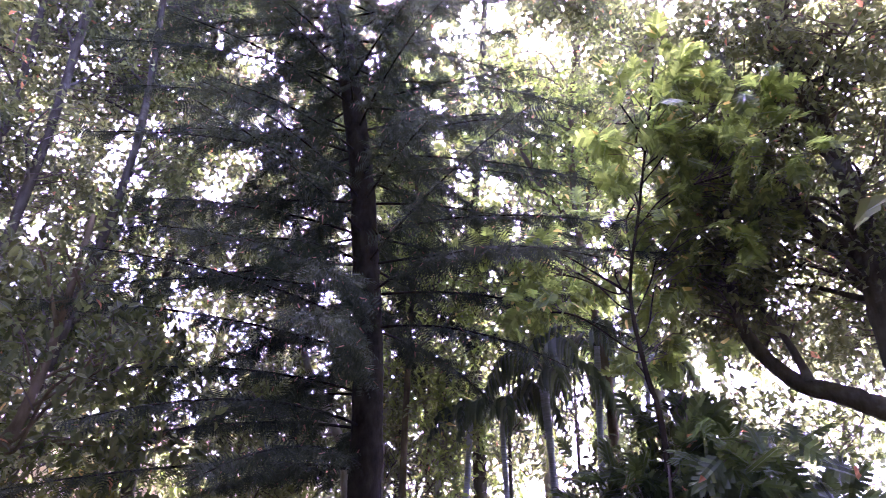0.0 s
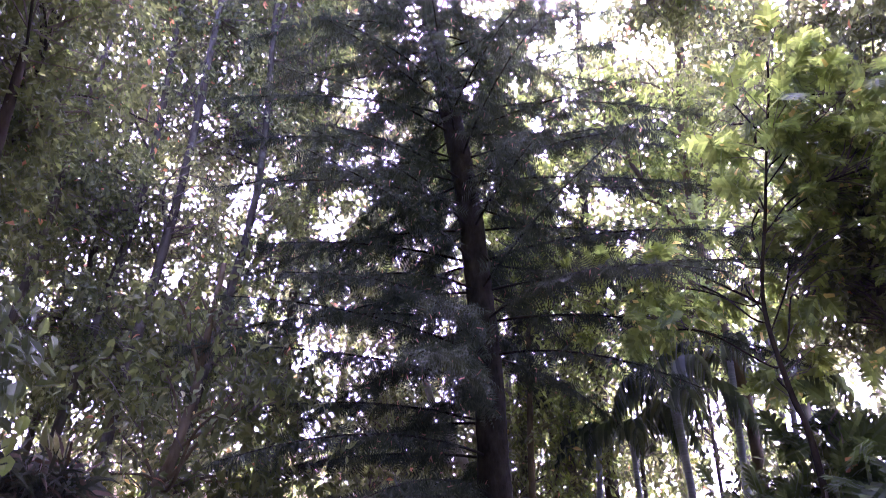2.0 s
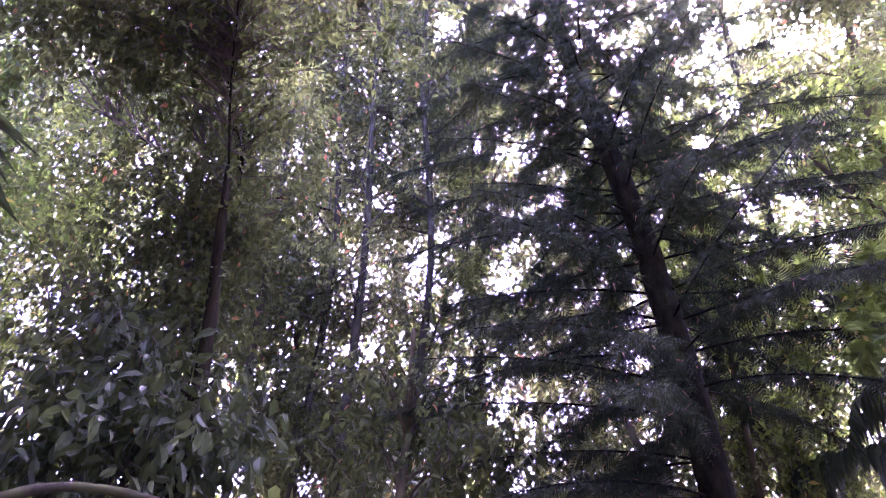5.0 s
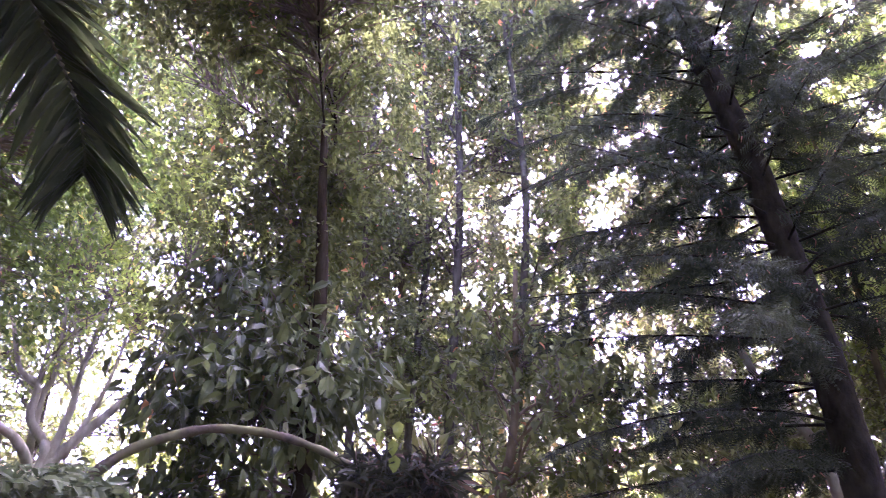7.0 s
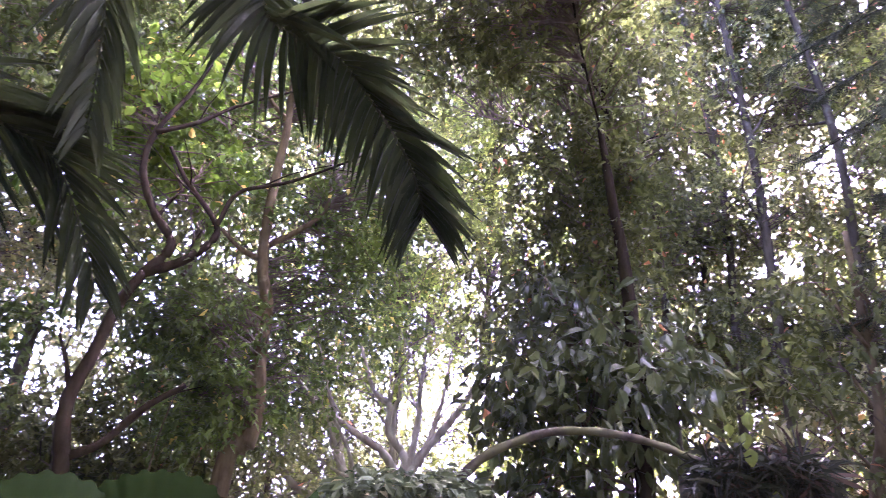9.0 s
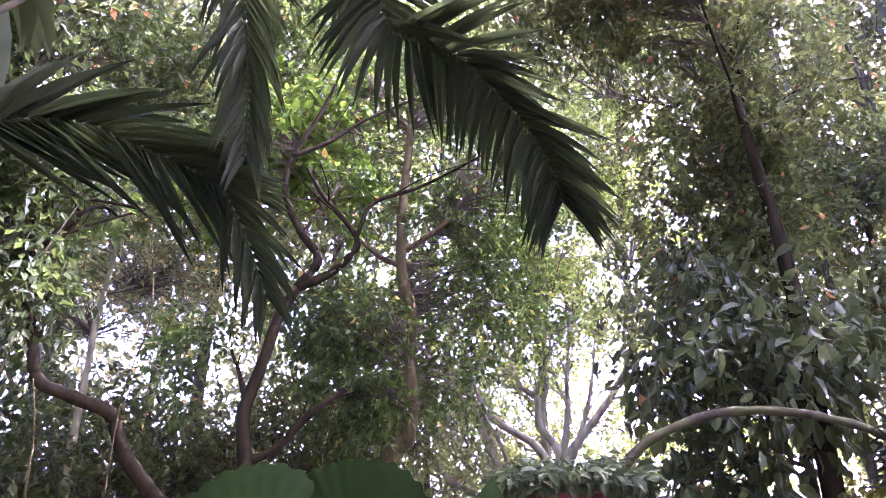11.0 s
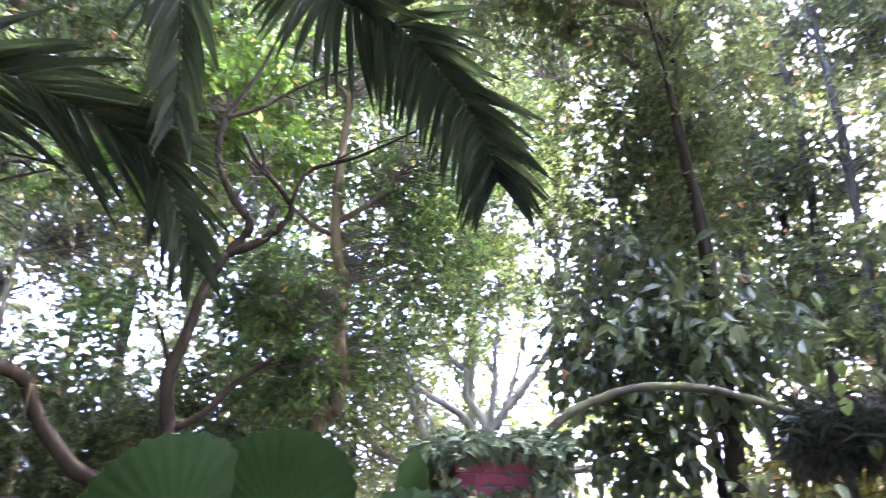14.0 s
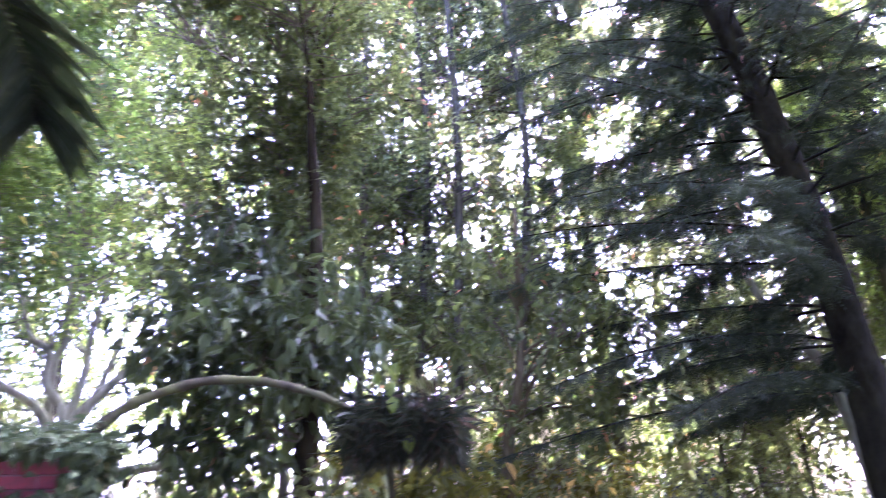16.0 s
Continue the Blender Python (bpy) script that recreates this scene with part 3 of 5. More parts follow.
# ---- the conifer ----
def conifer():
    az, r = 4.3, 8.2
    pts = [spot(az, r, -0.1), rise(4.4, 4.6, r), rise(4.6, 12.5, r), rise(5.2, 20.0, r), rise(6.0, 26.2, r), rise(6.8, 31.5, r), rise(8.1, 36.4, r), rise(10.0, 42.2, r), rise(11.7, 47.2, r), rise(13.6, 52.9, r), rise(15.1, 57.4, r)]
    pts.append(pts[-1] + (pts[-1] - pts[-2]) * 1.0)
    pts.append(pts[-1] + (pts[-1] - pts[-2]) * 1.0)
    ob = thing("pine_tree", spot(az, r), "tall dark conifer with a leaning rough trunk and drooping sprays", "pine tree")
    line = smooth_path(pts, 10)
    part("trunk", mesh_of("trunk", *tube(line, np.linspace(0.2, 0.12, len(line)), 16, 0.03, 5), BARK_PINE, True), ob)
    g = np.random.default_rng(21)
    top = line[-1, 2]
    z, turn = 2.5, 0.3
    while z < top - 0.5:
        k = np.argmin(np.abs(line[:, 2] - z))
        u = (z - 2.5) / (top - 2.5)
        for b in range(6):
            phi = turn + b * 2 * np.pi / 6 + g.normal() * 0.2
            L = (3.7 - 1.5 * u) * g.uniform(0.7, 1.12)
            d = np.array([math.cos(phi), math.sin(phi), 0.0])
            if z < 3.9 and d[0] > 0.05:
                continue  # the lowest boughs on this side have been shed
            v = np.linspace(0, 1, 9)
            lift = g.uniform(0.02, 0.22)
            sag = g.uniform(0.12, 0.36)
            bl = line[k] + d * (L * v)[:, None] + UP * (L * (lift * v - sag * v * v))[:, None]
            br = part("branch", mesh_of("branch", *tube(bl, np.linspace(0.02, 0.005, 9), 5, 0.05, b), BARK_PINE, True), ob)
            n = int(62 * L)
            s = np.sort(g.uniform(0.16, 1.0, n))
            pos = np.stack([np.interp(s, v, bl[:, i]) for i in range(3)], 1)
            side = np.cross(d, UP)
            sgn = np.where(np.arange(n) % 2 == 0, 1.0, -1.0)[:, None]
            axis = side * sgn * g.uniform(0.5, 1.0, (n, 1)) + d * g.uniform(0.35, 0.9, (n, 1)) - UP * g.uniform(0.1, 0.85, (n, 1)) + g.normal(size=(n, 3)) * 0.32
            size = (0.27 - 0.10 * s) * g.uniform(0.6, 1.35, n)
            keep = outside_view_gaps(pos + axis * 0.2, 0.7)
            if keep.sum() > 2:
                V, F = leaves(pos[keep], axis[keep], (UP + g.normal(size=(n, 3)) * 0.9)[keep], size[keep], size[keep] * 0.5, SPRAY)
                part("needles", mesh_of("needles", V, F, NEEDLE), br)
        z += g.uniform(0.36, 0.52)
        turn += 0.63
    return ob


conifer()

# ---- the grove of slender trees with hanging leaves ----
GROVE = [(34.5, 11.0, 0.105), (28.3, 11.2, 0.095), (37.3, 11.6, 0.09), (39.6, 12.6, 0.07), (43.2, 10.8, 0.075), (49.3, 10.2, 0.08), (23.0, 13.2, 0.075)]
for k, (az, r, thick) in enumerate(GROVE):
    g = np.random.default_rng(300 + k)
    h = 17.5 + g.uniform(-1, 2)
    sway = g.normal(size=2) * 0.12
    line = [spot(az, r, -0.1), spot(az, r, 3) + [sway[0], sway[1], 0], spot(az, r, 8) - [sway[0], 0, 0], spot(az, r, 13) + [0, sway[1], 0], spot(az + g.normal() * 0.6, r - 0.3, h)]
    crowns = [(spot(az + g.normal() * 3, r + 0.9, z), (1.6, 1.6, 1.5), (225 if z < 8 or az < 36 else 120), 2) for z in (5.0, 7.6, 10.2, 12.4, 14.2, 16.0)]
    crowns.append((spot(az, r + 0.4, h), (2.1, 2.1, 2.3), 600 if az < 36 else 420, 3))
    tree("slender_tree", "slender straight grey tree with small dark oval leaves", line, thick, 0.04, crowns, BARK_GREY, LEAF_DARK if k % 3 else LEAF_MID,
         seed=30 + k, group="slender trees of the grove", per=17, spray=0.42, size=0.125, slim=0.55, droop=0.5, spread=0.85, cut=-1.2, sides=10, shape=RHOMB)

# the darker, nearer tree with large leaves in its low bunches
tree("broadleaf_tree", "dark tree with large pale-backed leaves in drooping bunches", [spot(47.0, 6.6, -0.1), spot(46.7, 6.6, 2.2), spot(46.6, 6.5, 4.0), spot(47.4, 6.4, 5.2), spot(48, 6.4, 6.2)],
     0.11, 0.035,
     [(rise(51.2, 12.7, 6.4), (0.85, 0.8, 0.5), 66, 2), (rise(46, 13.6, 6.5), (0.6, 0.6, 0.5), 46, 1), (rise(48.5, 16.5, 6.4), (0.8, 0.7, 0.4), 52, 1), (rise(56, 12.4, 6.7), (0.5, 0.5, 0.5), 34, 1),
      (rise(51, 6.0, 6.5), (0.6, 0.5, 0.55), 36, 1), (rise(54.5, 17, 6.8), (0.7, 0.7, 0.5), 52, 1), (rise(54.5, 7, 6.8), (0.6, 0.5, 0.6), 42, 1), (rise(52, 21.5, 6.8), (0.7, 0.7, 0.4), 40, 1)],
     BARK_DARK, LEAF_BROAD, seed=52, per=9, spray=0.45, size=0.175, slim=0.5, droop=0.8, spread=0.7, shape=OVAL, cut=-1.2, twig=0.012)
# and the small-leaved tree that rises behind it and hangs over the clearing
tree("overhanging_tree", "dark tree with small leaves and a crown over the clearing", [spot(47.4, 7.5, -0.1), spot(47.8, 7.5, 3.0), rise(47.6, 28.0, 7.5), rise(47.0, 36.0, 7.3), spot(49, 6.6, 8.6)],
     0.06, 0.02,
     [(rise(53.0, 48, 5.2), (2.3, 2.0, 0.6), 230, 1), (rise(42, 49, 5.4), (1.6, 1.6, 0.5), 130, 1), (rise(64, 46, 5.2), (1.8, 1.8, 0.5), 270, 1), (rise(57, 42.5, 6.4), (1.6, 1.6, 0.5), 150, 1), (rise(61, 45.0, 5.6), (1.2, 1.2, 0.4), 120, 0),
      (rise(48, 27, 7.4), (0.9, 0.9, 0.9), 100, 1), (rise(44, 33, 7.4), (1.0, 1.0, 0.8), 100, 1), (rise(46, 41, 6.8), (1.4, 1.4, 0.6), 170, 1), (rise(53, 25, 7.4), (1.0, 1.0, 0.8), 90, 1), (rise(54, 32, 7.2), (1.0, 1.0, 0.8), 90, 1), (rise(50, 34, 7.2), (0.9, 0.9, 0.8), 80, 1), (rise(57, 21, 7.6), (0.7, 0.7, 0.7), 60, 1), (rise(47.6, 25, 6.9), (0.45, 0.45, 0.5), 36, 0), (rise(47.2, 32, 6.9), (0.5, 0.5, 0.6), 45, 0)],
     BARK_PINE, LEAF_DARK, seed=53, per=16, spray=0.38, size=0.105, slim=0.52, droop=0.5, spread=0.85, cut=-1.0, twig=0.01)

# ---- left side: trees with crooked boughs ----
tree("crooked_tree", "crooked brown tree with a tall reddish trunk", [spot(81.0, 8.0, -0.1), rise(80.3, 6.3, 8.0), rise(79.0, 7.7, 8.0), rise(78.6, 11.0, 8.0), rise(79.0, 14.8, 8.0), rise(79.0, 18.7, 8.0), rise(80.0, 22.1, 8.0), rise(80.3, 26.4, 8.0), rise(80.1, 31.2, 8.0), rise(79.9, 34.5, 8.0), rise(80.4, 41.0, 8.0)],
     0.115, 0.045, [(rise(76, 26.8, 8.6), (1.2, 1.2, 0.9), 109, 0), (rise(81.2, 39.2, 8.4), (1.3, 1.3, 1.2), 150, 0), (rise(72.8, 20.6, 9.0), (1.3, 1.3, 1.0), 190, 0),
                    (rise(82.2, 16.5, 8.8), (1.0, 1.0, 0.8), 138, 0), (rise(76.5, 13.4, 8.8), (0.8, 0.8, 0.5), 109, 0), (rise(71.9, 37, 8.6), (1.2, 1.2, 1.0), 180, 0), (rise(85.2, 34.1, 9.0), (1.4, 1.4, 1.0), 150, 0), (rise(91.4, 40.3, 9.0), (1.5, 1.5, 1.0), 195, 0), (rise(70, 29, 8.6), (1.1, 1.1, 0.9), 110, 0), (rise(73, 38, 8.6), (1.2, 1.2, 0.8), 130, 0), (rise(85.4, 17.5, 7.9), (0.9, 0.9, 0.55), 195, 0), (rise(97.7, 14, 7.8), (0.35, 0.4, 0.5), 55, 0), (rise(82.8, 10.9, 7.9), (0.7, 0.7, 0.4), 121, 0)],
     BARK_BROWN, LEAF_DEEP, [([rise(80.0, 22.7, 8.0), rise(82.1, 23.3, 8.0), rise(84.2, 24.7, 8.0)], 0.045, 0.02),
       ([rise(79.8, 24.0, 8.0), rise(77.0, 25.9, 8.0), rise(75.1, 27.8, 8.0), rise(74.8, 31.0, 8.0)], 0.045, 0.015),
       ([rise(79.9, 34.5, 8.0), rise(81.9, 35.9, 8.0), rise(83.0, 37.6, 8.0)], 0.04, 0.015)],
     seed=61, forks=2, per=15, spray=0.38, size=0.12, slim=0.5, droop=0.35, shape=RHOMB)
tree("forked_tree", "dark forked tree with broad bright green leaves", [spot(91.3, 7.0, -0.1), rise(91.5, 2.4, 7.0), rise(91.7, 4.8, 7.0), rise(92.5, 9.3, 7.0), rise(91.6, 13.4, 7.0), rise(90.8, 17.3, 7.0), rise(89.6, 19.9, 7.0)],
     0.085, 0.05, [(rise(94.2, 30.9, 7.9), (0.9, 0.9, 0.6), 68, 0), (rise(90.1, 34.5, 7.9), (0.9, 0.9, 0.5), 61, 0), (rise(96.2, 25.8, 7.9), (0.6, 0.7, 0.5), 45, 0), (rise(86.4, 28.8, 7.9), (0.8, 0.8, 0.5), 50, 0),
                   (rise(96, 31, 7.9), (0.7, 0.7, 0.5), 33, 0), (rise(90, 38, 7.9), (0.9, 0.9, 0.5), 40, 0)],
     BARK_DARK, LEAF_VIVID, [([rise(89.6, 19.9, 7.0), rise(88.0, 22.5, 7.0), rise(90.0, 24.8, 7.0), rise(91.7, 27.8, 7.0), rise(91.5, 30.9, 7.0), rise(89.4, 34.8, 7.0), rise(88.2, 37.4, 7.0)], 0.06, 0.02),
       ([rise(89.6, 19.9, 7.0), rise(86.7, 21.5, 7.0), rise(84.6, 23.9, 7.0), rise(85.3, 25.5, 7.0), rise(88.0, 27.8, 7.0), rise(90.0, 30.1, 7.0)], 0.055, 0.02),
       ([rise(91.5, 30.9, 6.9), rise(88.2, 32.6, 6.9), rise(84.9, 34.8, 6.9), rise(79.7, 37.1, 6.9)], 0.032, 0.012),
       ([rise(84.7, 24.8, 6.9), rise(83.4, 27.8, 6.9), rise(79.3, 29.4, 6.9), rise(75.4, 31.2, 6.9), rise(72.1, 32.8, 6.9)], 0.03, 0.01),
       ([rise(91.6, 5.7, 7.0), rise(89.5, 6.9, 7.0), rise(87.3, 9.6, 7.0), rise(84.5, 11.8, 7.0)], 0.05, 0.03),
       ([rise(92.4, 9.6, 7.0), rise(93.3, 12.3, 7.0), rise(94.3, 14.2, 7.0)], 0.03, 0.012)],
     seed=62, forks=2, per=11, spray=0.36, size=0.15, slim=0.6, droop=0.35, shape=OVAL, cut=-1.3)
tree("leaning_tree", "leaning brown tree with a bent trunk", [spot(93.0, 7.1, -0.1), rise(95.0, -0.3, 7.0), rise(97.9, 2.6, 7.0), rise(100.6, 5.5, 7.0), rise(102.2, 8.3, 7.0), rise(104.8, 9.2, 7.0), rise(107.5, 10.2, 7.0), rise(108.5, 12.8, 7.0), rise(109.6, 15.7, 7.0), rise(110.4, 18.7, 7.0)],
     0.085, 0.04, [(rise(107.9, 23.2, 7.7), (0.9, 0.9, 0.5), 40, 1), (rise(113.9, 21.6, 7.8), (1.0, 1.0, 0.6), 100, 1)],
     BARK_DARK, LEAF_DEEP, [([rise(110.3, 19.0, 7.0), rise(108.4, 21.1, 7.0), rise(108.0, 22.8, 7.0), rise(109.9, 24.7, 7.0), rise(113.0, 26.6, 7.0)], 0.035, 0.015),
       ([rise(110.2, 18.8, 7.0), rise(107.6, 21.5, 7.0), rise(103.2, 24.1, 7.0)], 0.022, 0.01),
       ([rise(103.2, 24.1, 6.9), rise(107.0, 23.9, 6.9), rise(109.7, 23.4, 6.9)], 0.02, 0.008)],
     seed=63, forks=2, per=11, spray=0.35, size=0.14, slim=0.5, droop=0.4, shape=OVAL)
tree("thin_tree", "thin pale tree with sparse yellowish leaves", [spot(103.4, 8.4, -0.1), rise(103.5, -1.2, 8.4), rise(104.0, 5.4, 8.4), rise(104.2, 9.8, 8.4), rise(104.5, 15.2, 8.4), rise(104.4, 19.9, 8.4), rise(104.3, 23.1, 8.4), rise(103.6, 30.0, 8.4)],
     0.055, 0.02, [(rise(105.1, 17.8, 10.0), (1.7, 1.7, 1.2), 420, 1), (rise(100, 19.3, 9.8), (0.8, 0.8, 0.8), 115, 1), (rise(103.7, 31, 9.2), (1.5, 1.5, 1.0), 264, 1)],
     BARK_PALE, LEAF_YELLOW_SUNLIT, seed=64, per=13, spray=0.4, size=0.10, slim=0.5, droop=0.2, cut=-0.7)
tree("pale_tree", "spreading pale-barked tree with many rising boughs", [spot(66.2, 12.0, -0.1), spot(66.1, 12.0, 1.6), rise(66.0, 5.2, 12.0)],
     0.24, 0.19, [(rise(70.5, 20.7, 12.8), (2.2, 2.2, 1.4), 328, 0), (rise(62.2, 22.7, 13.2), (2.0, 2.0, 1.3), 240, 0), (rise(67.9, 31, 13.0), (2.6, 2.6, 1.6), 328, 0), (rise(76.6, 12.6, 13.4), (1.4, 1.4, 1.2), 164, 0), (rise(62, 17, 12.6), (1.6, 1.6, 1.0), 264, 0), (rise(66, 24, 12.8), (2.0, 2.0, 1.2), 322, 0), (rise(58, 27, 12.6), (1.7, 1.7, 1.2), 264, 0), (rise(60, 35, 12.6), (1.8, 1.8, 1.2), 252, 0), (rise(70, 13, 12.7), (1.6, 1.6, 0.8), 140, 0), (rise(75, 8, 13.0), (1.5, 1.5, 0.9), 140, 0), (rise(60, 8, 13.0), (1.4, 1.4, 0.7), 90, 0)],
     BARK_PALE, LEAF_FRESH, [([rise(66.0, 4.6, 12.0), rise(68.5, 4.9, 12.0), rise(70.6, 6.3, 12.0), rise(71.4, 8.3, 12.0), rise(72.7, 11.1, 12.0), rise(74.5, 12.8, 12.0)], 0.12, 0.035),
       ([rise(66.0, 5.0, 11.9), rise(67.4, 7.8, 11.6), rise(70.5, 9.7, 11.6), rise(74.1, 12.1, 11.6), rise(76.9, 15.2, 11.6), rise(79.0, 18.0, 11.5)], 0.085, 0.03),
       ([rise(66.0, 5.2, 12.0), rise(65.7, 7.6, 12.0), rise(67.2, 9.6, 12.0), rise(67.3, 11.9, 12.0), rise(68.8, 13.1, 12.0), rise(70.5, 17.5, 12.0)], 0.10, 0.03),
       ([rise(66.0, 5.2, 12.0), rise(65.2, 7.8, 12.0), rise(64.7, 10.9, 12.0), rise(64.7, 13.2, 12.0), rise(64.0, 19.0, 12.2)], 0.09, 0.03),
       ([rise(66.0, 5.0, 12.0), rise(64.4, 7.8, 12.0), rise(61.9, 10.8, 12.0), rise(59.8, 13.8, 12.0), rise(58.0, 18.0, 12.0)], 0.11, 0.03),
       ([rise(66.2, 3.0, 12.0), rise(70.5, 3.6, 12.1), rise(73.9, 4.7, 12.0), rise(75.7, 6.1, 12.0), rise(77.5, 7.0, 12.0)], 0.09, 0.04),
       ([rise(70.0, 4.8, 12.0), rise(70.9, 7.0, 12.1), rise(71.4, 9.7, 12.1), rise(72.5, 12.5, 12.1), rise(74.0, 17.0, 12.3)], 0.08, 0.03),
       ([rise(65.8, 2.6, 12.0), rise(60, 3.6, 11.8), rise(55, 4.2, 11.6), rise(51, 5.2, 11.4)], 0.10, 0.05),
       ([rise(66.2, 5.0, 12.0), rise(66.7, 7.5, 12.2), rise(66.8, 11.3, 12.2), rise(66.4, 13.2, 12.2), rise(67.0, 19.0, 12.4)], 0.08, 0.03),
       ([rise(64.5, 7.0, 12.0), rise(62.8, 12.0, 12.1), rise(62.0, 17.0, 12.3)], 0.06, 0.02)],
     seed=65, forks=4, per=16, spray=0.42, size=0.11, slim=0.5, droop=0.2, cut=-0.8, twig=0.012)
tree("shade_tree", "leafy tree at the edge of the clearing, leaves coloured for shade", [spot(121, 7.0, -0.1), spot(120, 7.0, 2.0), spot(118.5, 6.9, 3.8), spot(117, 6.8, 6.0)],
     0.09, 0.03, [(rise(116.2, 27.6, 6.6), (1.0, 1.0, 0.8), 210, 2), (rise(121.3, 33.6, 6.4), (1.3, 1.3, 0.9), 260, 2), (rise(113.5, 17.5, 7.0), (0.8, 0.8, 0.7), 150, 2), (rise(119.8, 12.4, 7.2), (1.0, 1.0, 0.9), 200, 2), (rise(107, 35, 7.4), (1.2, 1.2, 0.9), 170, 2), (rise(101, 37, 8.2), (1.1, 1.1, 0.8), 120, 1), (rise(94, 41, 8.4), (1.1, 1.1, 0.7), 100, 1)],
     BARK_BROWN, LEAF_SHADED, seed=66, per=16, spray=0.45, size=0.125, slim=0.5, droop=0.5, shape=RHOMB)

# ---- right side: big spreading tree, lobed-leaf tree, slim palms ----
tree("spreading_tree", "large old tree with a heavy mossy bough", [spot(-37.5, 9.0, -0.1), rise(-37.0, 6, 9.0), rise(-36.4, 14.0, 9.0), rise(-36.2, 18.0, 9.0), rise(-36.0, 21.8, 9.0), rise(-36.2, 25.1, 9.0), rise(-35.9, 27.3, 9.0), rise(-34.0, 38, 8.8), rise(-31, 47, 8.6)],
     0.26, 0.08, [(rise(-30.7, 25.5, 9.2), (1.5, 1.5, 1.1), 291, 5), (rise(-26.6, 36.6, 9.0), (1.7, 1.7, 1.4), 379, 5), (rise(-35.6, 40.7, 9.0), (1.8, 1.8, 1.5), 291, 4), (rise(-22.4, 46.7, 8.8), (1.7, 1.7, 1.3), 291, 3),
                  (rise(-38.7, 15.5, 10.0), (1.3, 1.3, 1.0), 228, 3), (rise(-30.3, 18.5, 10.0), (1.3, 1.3, 0.8), 211, 3), (rise(-11.8, 57.7, 8.4), (1.4, 1.4, 0.9), 228, 3), (rise(-25.7, 22.4, 9.0), (0.9, 0.9, 0.9), 203, 3), (rise(-41.7, 30.6, 9.4), (1.5, 1.5, 1.4), 260, 3), (rise(-40.7, 22.5, 9.4), (1.2, 1.2, 0.9), 180, 2), (rise(-17, 51, 8.6), (1.0, 1.0, 0.7), 200, 2), (rise(-14, 45, 9.0), (0.9, 0.9, 0.6), 120, 2), (rise(-38, 36, 9.2), (1.5, 1.5, 1.2), 240, 2), (rise(-31, 31, 9.6), (1.4, 1.4, 1.0), 180, 1), (rise(-33, 22, 10.2), (1.3, 1.3, 0.9), 150, 1), (rise(-25, 19.5, 9.6), (1.0, 1.0, 0.6), 100, 0), (rise(-30, 17.5, 9.8), (1.2, 1.2, 0.5), 90, 0)],
     BARK_GREY, LEAF_MID, [([rise(-37.5, 8.6, 9.0), rise(-34.5, 10.2, 8.9), rise(-31.8, 11.6, 8.9), rise(-29.7, 12.4, 8.9), rise(-27.8, 14.3, 8.9), rise(-26.6, 16.5, 8.9), rise(-26.2, 19.2, 8.9), rise(-26.4, 27.0, 8.6)], 0.15, 0.05),
                           ([rise(-30.3, 12.6, 8.8), rise(-29.4, 15.5, 8.9), rise(-28, 18.4, 9.0)], 0.06, 0.02),
                           ([rise(-35.9, 20.5, 9.0), rise(-32.7, 24.5, 8.8), rise(-28.7, 31.6, 8.6)], 0.11, 0.04)],
     seed=71, per=15, spray=0.42, size=0.135, slim=0.5, droop=0.4, shape=RHOMB, cut=-1.0, twig=0.012, sides=14)
tree("lobed_leaf_tree", "tree with large deeply lobed bright green leaves", [spot(-19.0, 7.6, -0.1), rise(-19.4, 8.3, 7.6), rise(-18.6, 14.3, 7.6), rise(-18.1, 20.7, 7.6), rise(-19.7, 27.4, 7.5), rise(-21.6, 34.5, 7.4)],
     0.038, 0.012, [(rise(-23.1, 33.5, 7.6), (1.3, 1.3, 1.1), 66, 4), (rise(-27.7, 30.5, 7.8), (1.0, 1.0, 0.9), 36, 3), (rise(-19.2, 24.4, 8.3), (0.9, 0.9, 0.8), 23, 3), (rise(-12.2, 22.7, 8.3), (0.7, 0.7, 0.5), 16, 2), (rise(-24.7, 24.9, 8.3), (1.1, 1.1, 0.9), 27, 2), (rise(-19.8, 17.3, 8.5), (0.9, 0.9, 0.7), 18, 2), (rise(-10.5, 20.5, 7.8), (0.5, 0.5, 0.3), 14, 1), (rise(-9, 25.5, 8.0), (0.5, 0.5, 0.3), 10, 1)],
     BARK_DARK, LEAF_FRESH, [([rise(-18, 20.5, 7.6), rise(-15.4, 22.3, 7.5), rise(-12.3, 24.3, 7.5)], 0.018, 0.008)],
     seed=72, per=5, spray=0.2, size=0.28, slim=0.75, droop=0.35, spread=0.8, shape=LOBED, cut=-1.6, every=1, twig=0.009)
